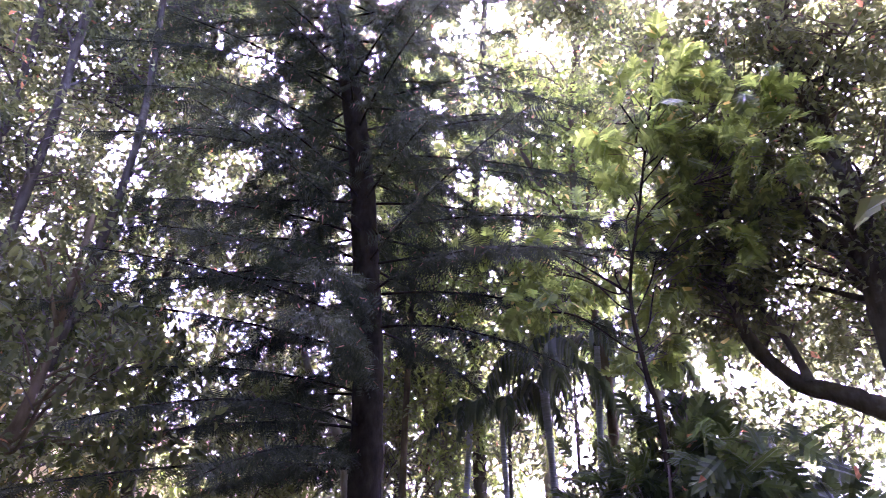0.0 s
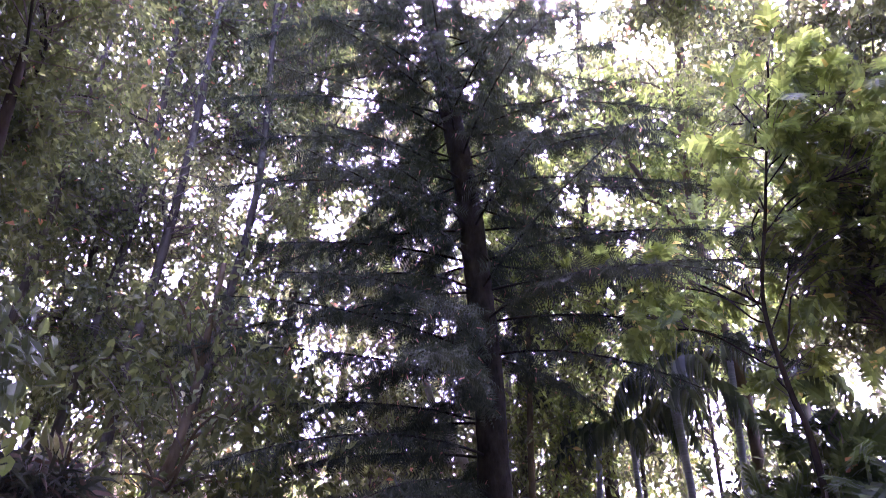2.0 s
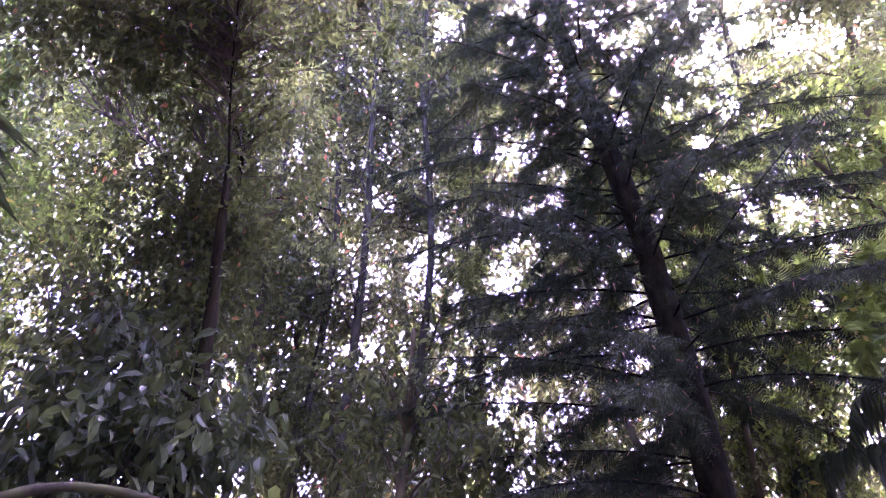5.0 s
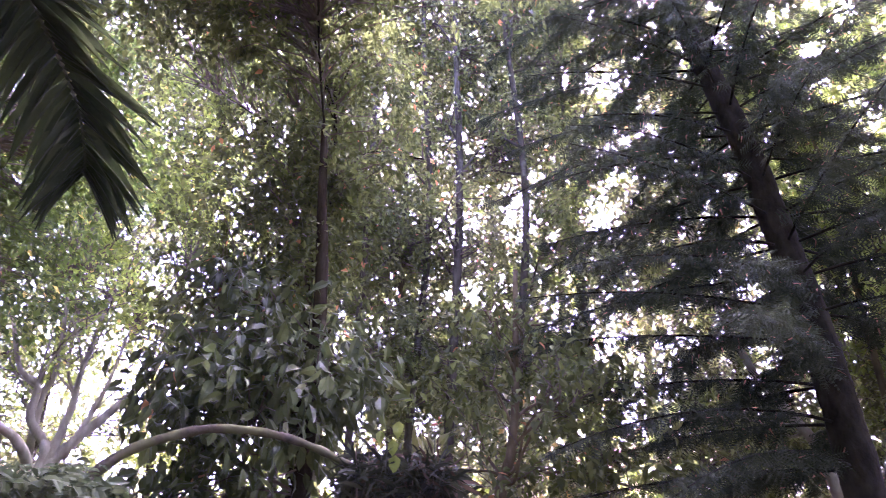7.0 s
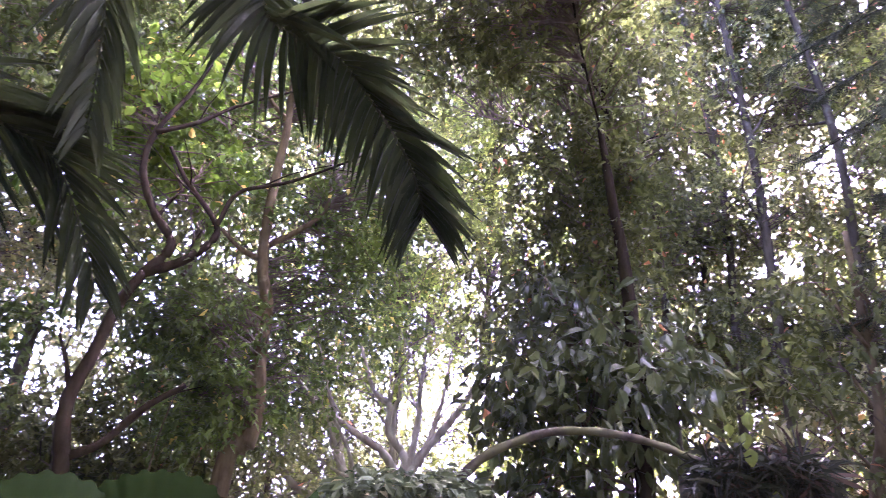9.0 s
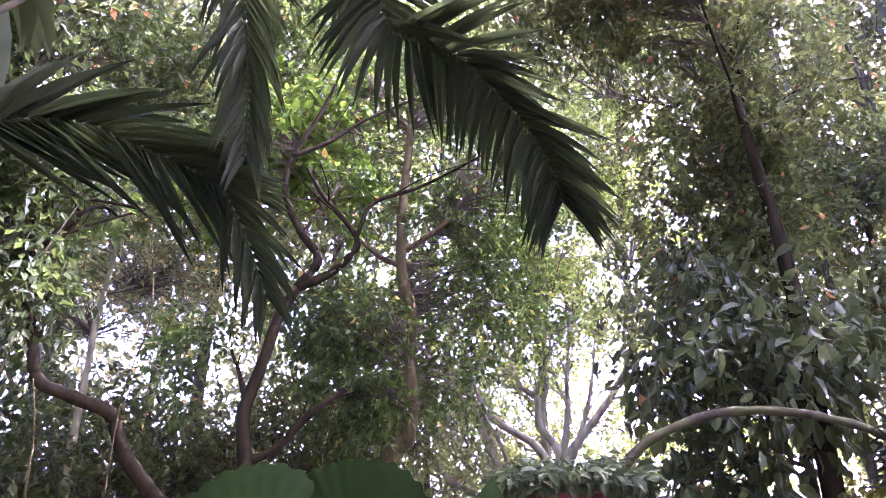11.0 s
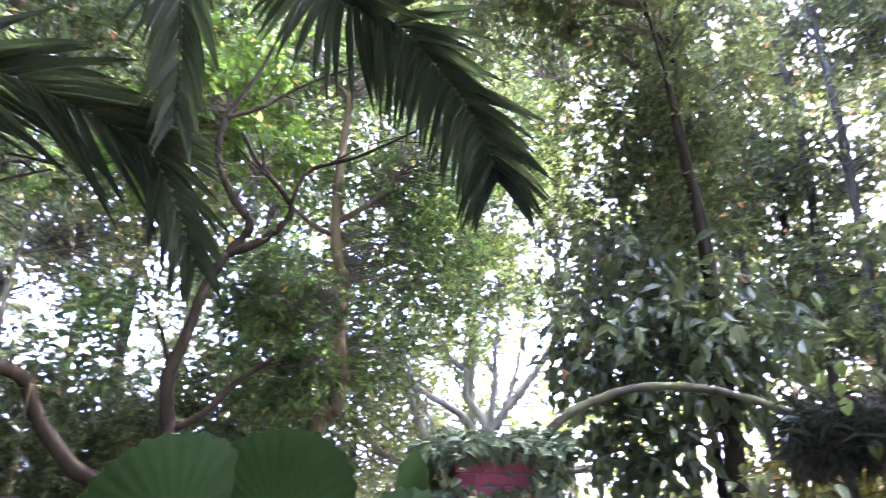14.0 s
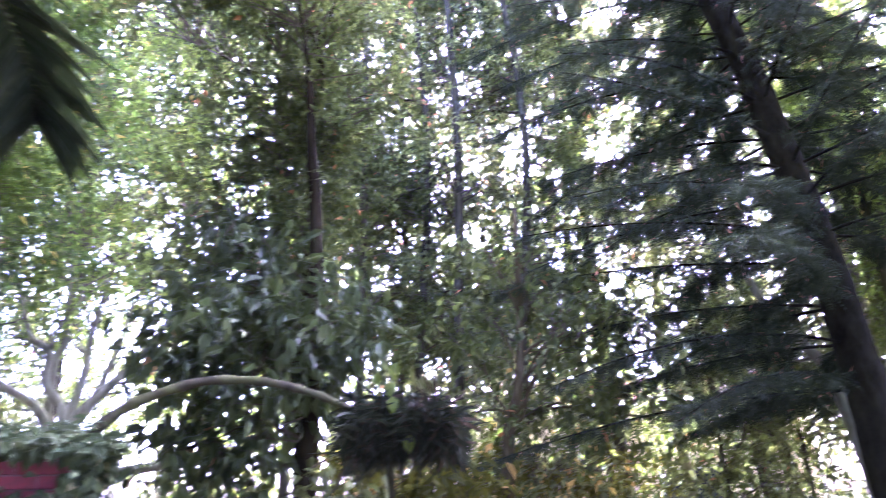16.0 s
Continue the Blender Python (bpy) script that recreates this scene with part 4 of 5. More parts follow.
tree("bright_tree", "tree with thin dark boughs and small bright leaves", [spot(-14.9, 10.5, -0.1), rise(-15.5, 12.3, 10.5), rise(-14.1, 24.4, 10.4), rise(-14, 34.5, 10.3), rise(-15.4, 42.1, 10.2), rise(-15.8, 47.7, 10.2)],
     0.09, 0.02, [(rise(-11.5, 33.4, 10.6), (1.5, 1.5, 1.1), 230, 5), (rise(-18.4, 43.6, 10.4), (1.1, 1.1, 0.9), 92, 2), (rise(-7.3, 37.4, 10.6), (1.3, 1.3, 1.0), 169, 3), (rise(-14.6, 27.4, 10.8), (1.4, 1.4, 1.0), 200, 3), (rise(-5, 24, 10.8), (1.3, 1.3, 0.9), 150, 1), (rise(-10, 19, 11.0), (1.3, 1.3, 0.8), 150, 1), (rise(-14, 33, 10.8), (1.2, 1.2, 0.9), 120, 1)],
     BARK_BROWN, LEAF_FRESH, [([rise(-13.6, 26.4, 10.4), rise(-10.1, 31.4, 10.3), rise(-7.2, 36.9, 10.2), rise(-6.7, 39.4, 10.2)], 0.05, 0.02)],
     seed=73, per=15, spray=0.4, size=0.12, slim=0.5, droop=0.3, cut=-0.9)


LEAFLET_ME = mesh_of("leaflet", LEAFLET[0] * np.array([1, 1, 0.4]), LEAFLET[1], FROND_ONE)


def frond(parent, pts, leaflet, count, thick, seed, hang=0.8, wide=0.05, start=0.12, tip=0.45, label="", ahead=0.45, single=False, tilt=0.0, under=1.0):
    """A feather palm leaf: a bending rachis with two rows of folded leaflets."""
    g = np.random.default_rng(seed)
    line = smooth_path(pts, 8)
    n = len(line)
    ob = part("frond", mesh_of("frond", *tube(line, np.linspace(thick, thick * 0.25, n), 6), FROND_STEM, True), parent, label)
    s = np.repeat(np.linspace(start, 0.995, count), 2)
    m = len(s)
    v = np.linspace(0, 1, n)
    pos = np.stack([np.interp(s, v, line[:, i]) for i in range(3)], 1)
    tan = unit(np.stack([np.interp(s, v, np.gradient(line[:, i])) for i in range(3)], 1))
    # tilt turns the leaflet rows towards EYE, to fit the camera's view
    to_eye = unit(np.array(EYE) - pos)
    side = unit(np.cross(tan, unit(UP * (1 - tilt) + to_eye * tilt)))
    sgn = np.where(np.arange(m) % 2 == 0, 1.0, -1.0)[:, None]
    axis = side * sgn * g.uniform(0.6, 0.9, (m, 1)) + tan * (ahead + 0.5 * s[:, None] ** 2) - UP * hang * g.uniform(0.7, 1.2, (m, 1)) + g.normal(size=(m, 3)) * 0.09
    size = leaflet * (np.sin(np.pi * (0.18 + 0.72 * s)) * (1 - tip) + tip * (1 - 0.5 * s)) * g.uniform(0.85, 1.1, m) * np.where(sgn[:, 0] > 0, under, 1.0)
    face = np.cross(side, tan) + side * sgn * 0.5 + g.normal(size=(m, 3)) * 0.1
    if single:
        off = place_of(ob)
        a = unit(axis)
        x = unit(np.cross(a, face))
        zz = np.cross(x, a)
        for k in range(m):
            lf = new("leaflet", LEAFLET_ME)
            lf.parent = ob
            w, l = wide * g.uniform(0.8, 1.2), size[k]
            lf.matrix_local = Matrix(((x[k, 0] * w, a[k, 0] * l, zz[k, 0] * l, pos[k, 0] - off[0]), (x[k, 1] * w, a[k, 1] * l, zz[k, 1] * l, pos[k, 1] - off[1]),
                                      (x[k, 2] * w, a[k, 2] * l, zz[k, 2] * l, pos[k, 2] - off[2]), (0, 0, 0, 1)))
        return ob
    k = outside_view_gaps(pos + unit(axis) * (size * 0.5)[:, None], 0.8)
    V, F = leaves(pos[k], axis[k], face[k], size[k], (wide * g.uniform(0.85, 1.15, m))[k], LEAFLET)
    tagged(part("leaf_blade", mesh_of("leaf_blade", V, F, FROND, False), ob), kind="stuff")
    return ob


FROND_STEM = bark_mat("frond_stem", (0.0279, 0.03531, 0.0152), (0.06045, 0.07062, 0.03135), (0.0651, 0.05885, 0.03135), 0.6, 20.0, 0.004, (1, 1, 1), 0.55)
PALM_STEM = bark_mat("slim_palm_stem", (0.093, 0.107, 0.07125), (0.2232, 0.2461, 0.171), (0.1395, 0.1819, 0.095), 0.55, 8.0, 0.01, (0.3, 0.3, 6), 0.7)


def slim_palm(az, el, r, thick, seed, lean=0.0, n=9, L=1.9):
    """A slim clump palm: ringed stem and a head of drooping feather leaves."""
    g = np.random.default_rng(seed)
    top = rise(az, el, r)
    base = spot(az - lean, r)
    ob = thing("slim_palm", base, "slim ringed palm with drooping feathery leaves", "palm", "slim palms by the gap")
    line = smooth_path([base - UP * 0.1, base * 0.5 + top * 0.5 + g.normal(size=3) * 0.05, top], 16)
    ring = 1 + 0.08 * (np.arange(len(line)) % 3 == 0)
    part("trunk", mesh_of("trunk", *tube(line, np.linspace(thick, thick * 0.75, len(line)) * ring, 9), PALM_STEM, True), ob)
    for k in range(n):
        phi = k * 2.4 + g.normal() * 0.25
        d = np.array([math.cos(phi), math.sin(phi), 0])
        a = g.uniform(0.25, 0.95)
        l = L * g.uniform(0.8, 1.15)
        frond(ob, [top, top + d * l * 0.3 + UP * l * 0.32 * a, top + d * l * 0.68 + UP * l * (0.28 * a - 0.1), top + d * l * 0.92 + UP * l * (0.05 * a - 0.42)], 0.44, 15, 0.012, seed * 50 + k, 1.3, 0.028, 0.2)
    return ob


slim_palm(-10.3, 14.5, 10.0, 0.055, 81, 0.5, 5, 1.2)
slim_palm(-10.0, 13.2, 10.1, 0.055, 82, 0.9, 4, 1.1)
slim_palm(-14.8, 16.5, 10.4, 0.06, 83, -0.2, 6, 1.2)
slim_palm(-18.6, 14.5, 10.8, 0.055, 84, -0.4, 5, 1.1)
slim_palm(-6.5, 11.5, 10.6, 0.05, 85, 0.0, 4, 1.0)
slim_palm(-3.9, 11.5, 11.6, 0.06, 86, 0.0, 4, 1.0)

# thin stems behind the conifer
for k, (az, r, thick, h, lean) in enumerate([(1.5, 11.0, 0.07, 9.5, 0.1), (3.2, 12.0, 0.08, 11.0, 0.3), (0.2, 13.0, 0.06, 9.0, -0.5), (-1.6, 12.5, 0.06, 8.0, 0.4)]):
    tree("thin_stem_tree", "thin upright tree with a mottled stem and light leaves", [spot(az, r, -0.1), spot(az + lean, r, h * 0.35), spot(az - lean, r, h * 0.7), spot(az, r, h)], thick, 0.025,
         [(spot(az, r, h * 0.62), (1.2, 1.2, 1.7), 190, 3), (spot(az + 2, r, h), (1.5, 1.5, 1.5), 220, 3)], BARK_PALE if k % 2 else BARK_BROWN, LEAF_FRESH, seed=90 + k,
         group="thin stems behind the conifer", per=12, spray=0.45, size=0.15, slim=0.42, droop=0.4)
tree("leaning_stem_tree", "pale leaning stem behind the conifer", [spot(4.8, 10.5, -0.1), rise(6.2, 6.3, 10.5), rise(7.8, 10.6, 10.5), rise(10.0, 14.5, 10.5), rise(12.2, 21.9, 10.5), rise(13, 30, 10.5)], 0.085, 0.04,
     [(rise(12.7, 24.9, 11.4), (1.6, 1.6, 1.6), 182, 4), (rise(13.6, 12.8, 11.8), (1.5, 1.5, 1.2), 143, 2), (rise(10.9, 36.1, 11.4), (1.8, 1.8, 1.4), 182, 3), (rise(17.3, 18.5, 11.4), (1.4, 1.4, 1.1), 130, 0), (rise(20, 31, 11.6), (1.3, 1.3, 1.0), 100, 0), (rise(15.5, 40, 11.6), (1.2, 1.2, 0.8), 80, 0)], BARK_PALE, LEAF_MID, seed=97, per=13, spray=0.5, size=0.15, slim=0.42, droop=0.5)

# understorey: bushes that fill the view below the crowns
BUSHES = [(30.8, 10.6, 2.9, LEAF_YELLOW_SUNLIT), (28.0, 9.6, 2.4, LEAF_YELLOW_SUNLIT), (26.5, 10.5, 1.9, LEAF_OLIVE), (24, 12.5, 2.1, LEAF_OLIVE), (20, 9.8, 0.9, LEAF_MID), (14, 11.5, 1.6, LEAF_MID), (35, 8.6, 1.7, LEAF_OLIVE), (41, 8.8, 1.8, LEAF_OLIVE), (-17, 8.8, 2.2, LEAF_DARK),
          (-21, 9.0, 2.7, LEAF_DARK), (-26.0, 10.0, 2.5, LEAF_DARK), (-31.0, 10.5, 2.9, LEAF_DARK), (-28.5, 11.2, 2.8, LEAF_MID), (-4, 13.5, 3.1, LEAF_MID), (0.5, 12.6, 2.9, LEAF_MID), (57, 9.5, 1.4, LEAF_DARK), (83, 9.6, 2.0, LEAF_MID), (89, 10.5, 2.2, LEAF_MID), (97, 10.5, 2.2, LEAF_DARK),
          (101, 10.0, 2.3, LEAF_DARK), (110, 8.8, 2.4, LEAF_SHADED), (116, 9.2, 2.6, LEAF_SHADED), (122, 9.0, 2.6, LEAF_SHADED), (75, 14, 2.2, LEAF_MID), (5, 14.5, 3.2, LEAF_MID), (12, 14.0, 3.0, LEAF_DARK),
          (104, 9.4, 2.5, LEAF_DARK), (107, 10.0, 2.8, LEAF_DARK), (113, 8.8, 2.5, LEAF_SHADED), (99, 9.6, 2.3, LEAF_DARK), (94.5, 10.0, 2.2, LEAF_MID), (110, 10.5, 3.0, LEAF_DARK), (117, 8.2, 2.2, LEAF_SHADED)]
for k, (az, r, h, leaf) in enumerate(BUSHES):
    tree("bush", "dense leafy garden bush on the soil" if leaf not in (LEAF_OLIVE, LEAF_YELLOW_SUNLIT) else "bush with olive and brownish leaves" if leaf == LEAF_OLIVE else "bush with sunlit yellow-green leaves", [spot(az, r, -0.05), spot(az + 0.5, r, h * 0.5), spot(az, r, h)], 0.035, 0.012,
         [(spot(az, r, h * 0.75), (1.05, 1.05, h * 0.8), 180, 5)], BARK_TWIG, leaf, seed=120 + k, group="bushes under the trees", category="bush",
         per=13, spray=0.35, size=0.135, slim=0.5, droop=0.4, cut=-1.1, shape=RHOMB)

# young trees between the stems, behind the conifer
for k, (az, r, h, leaf) in enumerate([(-7.5, 11.5, 7.0, LEAF_MID), (-13.0, 12.0, 6.8, LEAF_FRESH), (-1.5, 12.6, 4.6, LEAF_FRESH), (3.8, 12.2, 5.0, LEAF_MID), (9.0, 12.4, 4.6, LEAF_MID), (14.5, 12.0, 4.8, LEAF_MID), (83.5, 10.6, 3.9, LEAF_DARK), (87.0, 11.2, 4.2, LEAF_MID), (92.5, 11.0, 3.6, LEAF_DARK), (79.0, 11.5, 3.8, LEAF_MID), (73.0, 14.0, 4.0, LEAF_MID)]):
    tree("young_tree", "young slim tree with small light leaves", [spot(az, r, -0.1), spot(az + 0.4, r, h * 0.5), spot(az, r, h)], 0.045, 0.015, [(spot(az, r, h * 0.78), (1.5, 1.5, h * 0.36), 230, 4)], BARK_GREY, leaf,
         seed=270 + k, group="young trees under the canopy", per=12, spray=0.5, size=0.15, slim=0.42, droop=0.4, cut=-1.2, every=3)
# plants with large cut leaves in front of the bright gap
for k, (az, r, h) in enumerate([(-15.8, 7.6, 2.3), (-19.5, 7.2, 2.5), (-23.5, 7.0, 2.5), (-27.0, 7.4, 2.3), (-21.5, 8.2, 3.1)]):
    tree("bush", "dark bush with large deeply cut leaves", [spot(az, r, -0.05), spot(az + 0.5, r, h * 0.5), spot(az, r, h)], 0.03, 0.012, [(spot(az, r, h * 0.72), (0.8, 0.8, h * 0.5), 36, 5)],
         BARK_TWIG, LEAF_SHADED, seed=240 + k, group="bushes with cut leaves", category="bush", per=5, spray=0.25, size=0.34, slim=0.75, droop=0.4, cut=-1.6, shape=LOBED)
# leaves and stems below the arch's far foot
for k, (az, r, h, leaf) in enumerate([(41.5, 6.4, 1.7, LEAF_OLIVE), (37.5, 6.8, 1.7, LEAF_OLIVE), (34.5, 6.8, 1.5, LEAF_OLIVE), (45.0, 6.2, 1.7, LEAF_MID)]):
    tree("shrub", "thin-stemmed shrub with broad olive leaves", [spot(az, r, -0.05), spot(az + 0.4, r, h * 0.5), spot(az, r, h)], 0.025, 0.01, [(spot(az, r, h * 0.85), (0.55, 0.55, h * 0.45), 60, 4)],
         BARK_BROWN, leaf, seed=250 + k, group="shrubs below the arch", category="shrub", per=6, spray=0.3, size=0.17, slim=0.55, droop=0.6, cut=-1.2, shape=OVAL)
tree("large_leaf_tree", "brown tree with large dark hanging leaves", [spot(31.4, 8.0, -0.1), rise(30.9, 3.7, 8.0), rise(29.7, 8.8, 8.0), rise(29.1, 13.9, 8.0), rise(28.7, 24, 8.0)], 0.09, 0.03,
     [(rise(29.7, 13.5, 8.0), (1.2, 1.0, 0.7), 64, 3), (rise(23.5, 12.3, 8.2), (1.1, 1.0, 0.8), 56, 3), (rise(30.7, 19, 8.2), (0.9, 0.9, 0.6), 40, 3), (rise(25.6, 16.9, 8.2), (1.0, 1.0, 0.6), 47, 2), (rise(21.6, 6.8, 8.4), (0.9, 0.9, 0.6), 21, 2), (rise(28.8, 6.8, 8.3), (1.0, 1.0, 0.5), 21, 2)],
     BARK_BROWN, LEAF_DARK, seed=260, per=12, spray=0.36, size=0.135, slim=0.55, droop=0.6, cut=-1.2, shape=OVAL, forks=1)
# lianas that hang from the trees
for k, pts in enumerate([[rise(107.8, 10.2, 6.9), rise(106.8, 6.4, 6.8), rise(106.3, 2.4, 6.8), spot(104.2, 6.8, 0.0)], [rise(109.5, 14.5, 6.9), rise(110.1, 7.4, 6.8), rise(109.6, 1.4, 6.8), spot(107.7, 6.8, 0.0)],
                         [rise(102.5, 23, 6.8), rise(101, 16, 6.7), rise(101.7, 7.9, 6.8), spot(100.2, 6.9, 0.0)], [rise(85, 11.7, 7.2), rise(85.8, 6.7, 7.1), rise(85.6, 0.6, 7.1), spot(83.9, 7.1, 0.0)]]):
    lo = thing("liana", pts[-1], "thin brown liana hanging from a tree to the soil", "liana", "hanging lianas")
    part("stem", mesh_of("stem", *tube(smooth_path(pts, 10), 0.007, 6, 0.1, k), BARK_BROWN, True), lo)

# ---- far trees round the garden ----
FAR_AZ = [-41, -33, -25, -18.5, -11, -3.5, 3, 10, 17, 24, 31, 38, 45, 52, 58.5, 66, 74, 82, 90, 98, 106, 114, 122]
for k, az in enumerate(FAR_AZ):
    g = np.random.default_rng(500 + k)
    r = 16.5 + g.uniform(-2.0, 2.5)
    r = min(r, 14.4) if 7 < az < 40 else (max(r, 18.8) if az < -22 else r)
    h = 16.0 + g.uniform(-1.5, 2.5)
    crowns = [(spot(az + g.uniform(-3, 3), r + g.uniform(-1, 1), z), (2.4, 2.4, 1.9), (150 if 7 < az < 40 else 185 if az < 72 else 190 if az < 88 else 230) + (35 if z < 8 and az < 60 else 0), 2) for z in np.linspace(3.2, h, 7)]
    # sunlight on these far crowns is put into their leaf colour
    leaf = LEAF_YELLOW_SUNLIT if 92 < az < 108 else [LEAF_MID, LEAF_FRESH, LEAF_MID, LEAF_DARK][k % 4]
    tree("garden_tree", "tall leafy garden tree, added for shade where out of view", [spot(az, r, -0.1), spot(az + 1, r, h * 0.3), spot(az - 0.6, r, h * 0.65), spot(az, r, h)], 0.06 if 50 < az < 80 else 0.13, 0.04, crowns, BARK_GREY if k % 2 else BARK_PALE, leaf,
         seed=150 + k, group="trees round the garden", per=9, spray=0.46, size=0.185, slim=0.55, droop=0.4, cut=-1.1, share=0.97, every=10, twig=0.014)


# tall trees that close the canopy overhead
for k, (az, r, h, leaf) in enumerate([(-15, 13.5, 19, LEAF_MID), (-5, 12.5, 19.5, LEAF_MID), (1.5, 13.0, 19.5, LEAF_DARK), (12, 14.0, 20, LEAF_MID), (22, 13.5, 20, LEAF_DARK), (-20.0, 13.0, 18, LEAF_MID), (58, 13.0, 17.5, LEAF_DARK), (66, 13.5, 17, LEAF_MID), (76, 13.0, 16, LEAF_MID), (85, 12.0, 14.5, LEAF_DARK), (95, 12.0, 14, LEAF_DARK), (106, 11.5, 13.5, LEAF_DARK)]):
    g = np.random.default_rng(560 + k)
    tree("tall_tree", "tall tree with a high open crown of small leaves", [spot(az, r, -0.1), spot(az + 0.8, r, h * 0.4), spot(az - 0.5, r, h * 0.75), spot(az, r, h)], 0.07 if 50 < az < 80 else 0.13, 0.04,
         [(spot(az + g.uniform(-5, 5), r + g.uniform(-1, 1), z), (2.2, 2.2, 1.6), 125 if 0 < az < 40 else 180 if az < 0 else 210, 3) for z in np.linspace(h * 0.5, h, 5)] + ([(rise(1.0, 52, 12.0), (1.8, 1.8, 1.2), 150, 1), (rise(-2.5, 48, 12.0), (1.2, 1.2, 1.0), 80, 1)] if k == 1 else []), BARK_GREY, leaf, seed=190 + k, group="tall trees over the garden",
         per=13, spray=0.45, size=0.155, slim=0.55, droop=0.4, cut=-1.1, every=6, twig=0.012)

# unseen trees added behind the viewer, to cut the light on the clearing
for k, az in enumerate([132, 147, 163, 180, 198, 217, 236, 255, 274, 292, 308]):
    g = np.random.default_rng(600 + k)
    r, h = 8.5 + g.uniform(-1, 2), 13 + g.uniform(-1, 2)
    tree("garden_tree", "tall leafy garden tree, added for shade where out of view", [spot(az, r, -0.1), spot(az + 2, r, h * 0.4), spot(az - 1, r, h * 0.7), spot(az, r, h)], 0.16, 0.05,
         [(spot(az + g.uniform(-5, 5), r + g.uniform(-1, 1), z), (2.3, 2.3, 1.9), 330, 2) for z in np.linspace(2.5, h, 5)] + [(spot(az, r * 0.55, h * 0.85), (2.7, 2.7, 1.3), 420, 3)],
         BARK_GREY, LEAF_MID, seed=220 + k, group="trees round the garden", per=5, spray=0.8, size=0.36, slim=0.45, droop=0.5, cut=-0.75, every=4, twig=0.014)


# an unseen tree added behind the viewer, whose boughs block sun on the left side
tree("unseen_screen_tree", "unseen wide tree added to keep the sun off the clearing", [spot(145, 6.5, -0.1), spot(144, 6.4, 3.5), spot(140, 6.0, 7.5), spot(132, 5.2, 11.0)], 0.3, 0.12,
     [(spot(a, r, z), (2.0, 2.0, 0.8), 400, 2) for a, r, z in ((150, 5.0, 6.5), (172, 4.5, 7.5), (128, 5.5, 12.5), (112, 6.0, 13.0), (98, 5.6, 12.6), (84, 6.0, 13.2), (70, 5.6, 12.8), (105, 3.2, 12.2), (75, 3.0, 12.4), (150, 3.0, 12.0), (210, 2.5, 12.4))]
     + [(spot(a, r, z), (1.2, 1.2, 0.5), 170, 1) for a, r, z in ((62, 2.3, 8.4), (85, 2.3, 8.2), (108, 2.6, 8.8))],
     BARK_GREY, LEAF_MID, seed=235, per=5, spray=0.8, size=0.36, slim=0.45, droop=0.4, cut=-1.0, every=4, twig=0.014, sides=14)


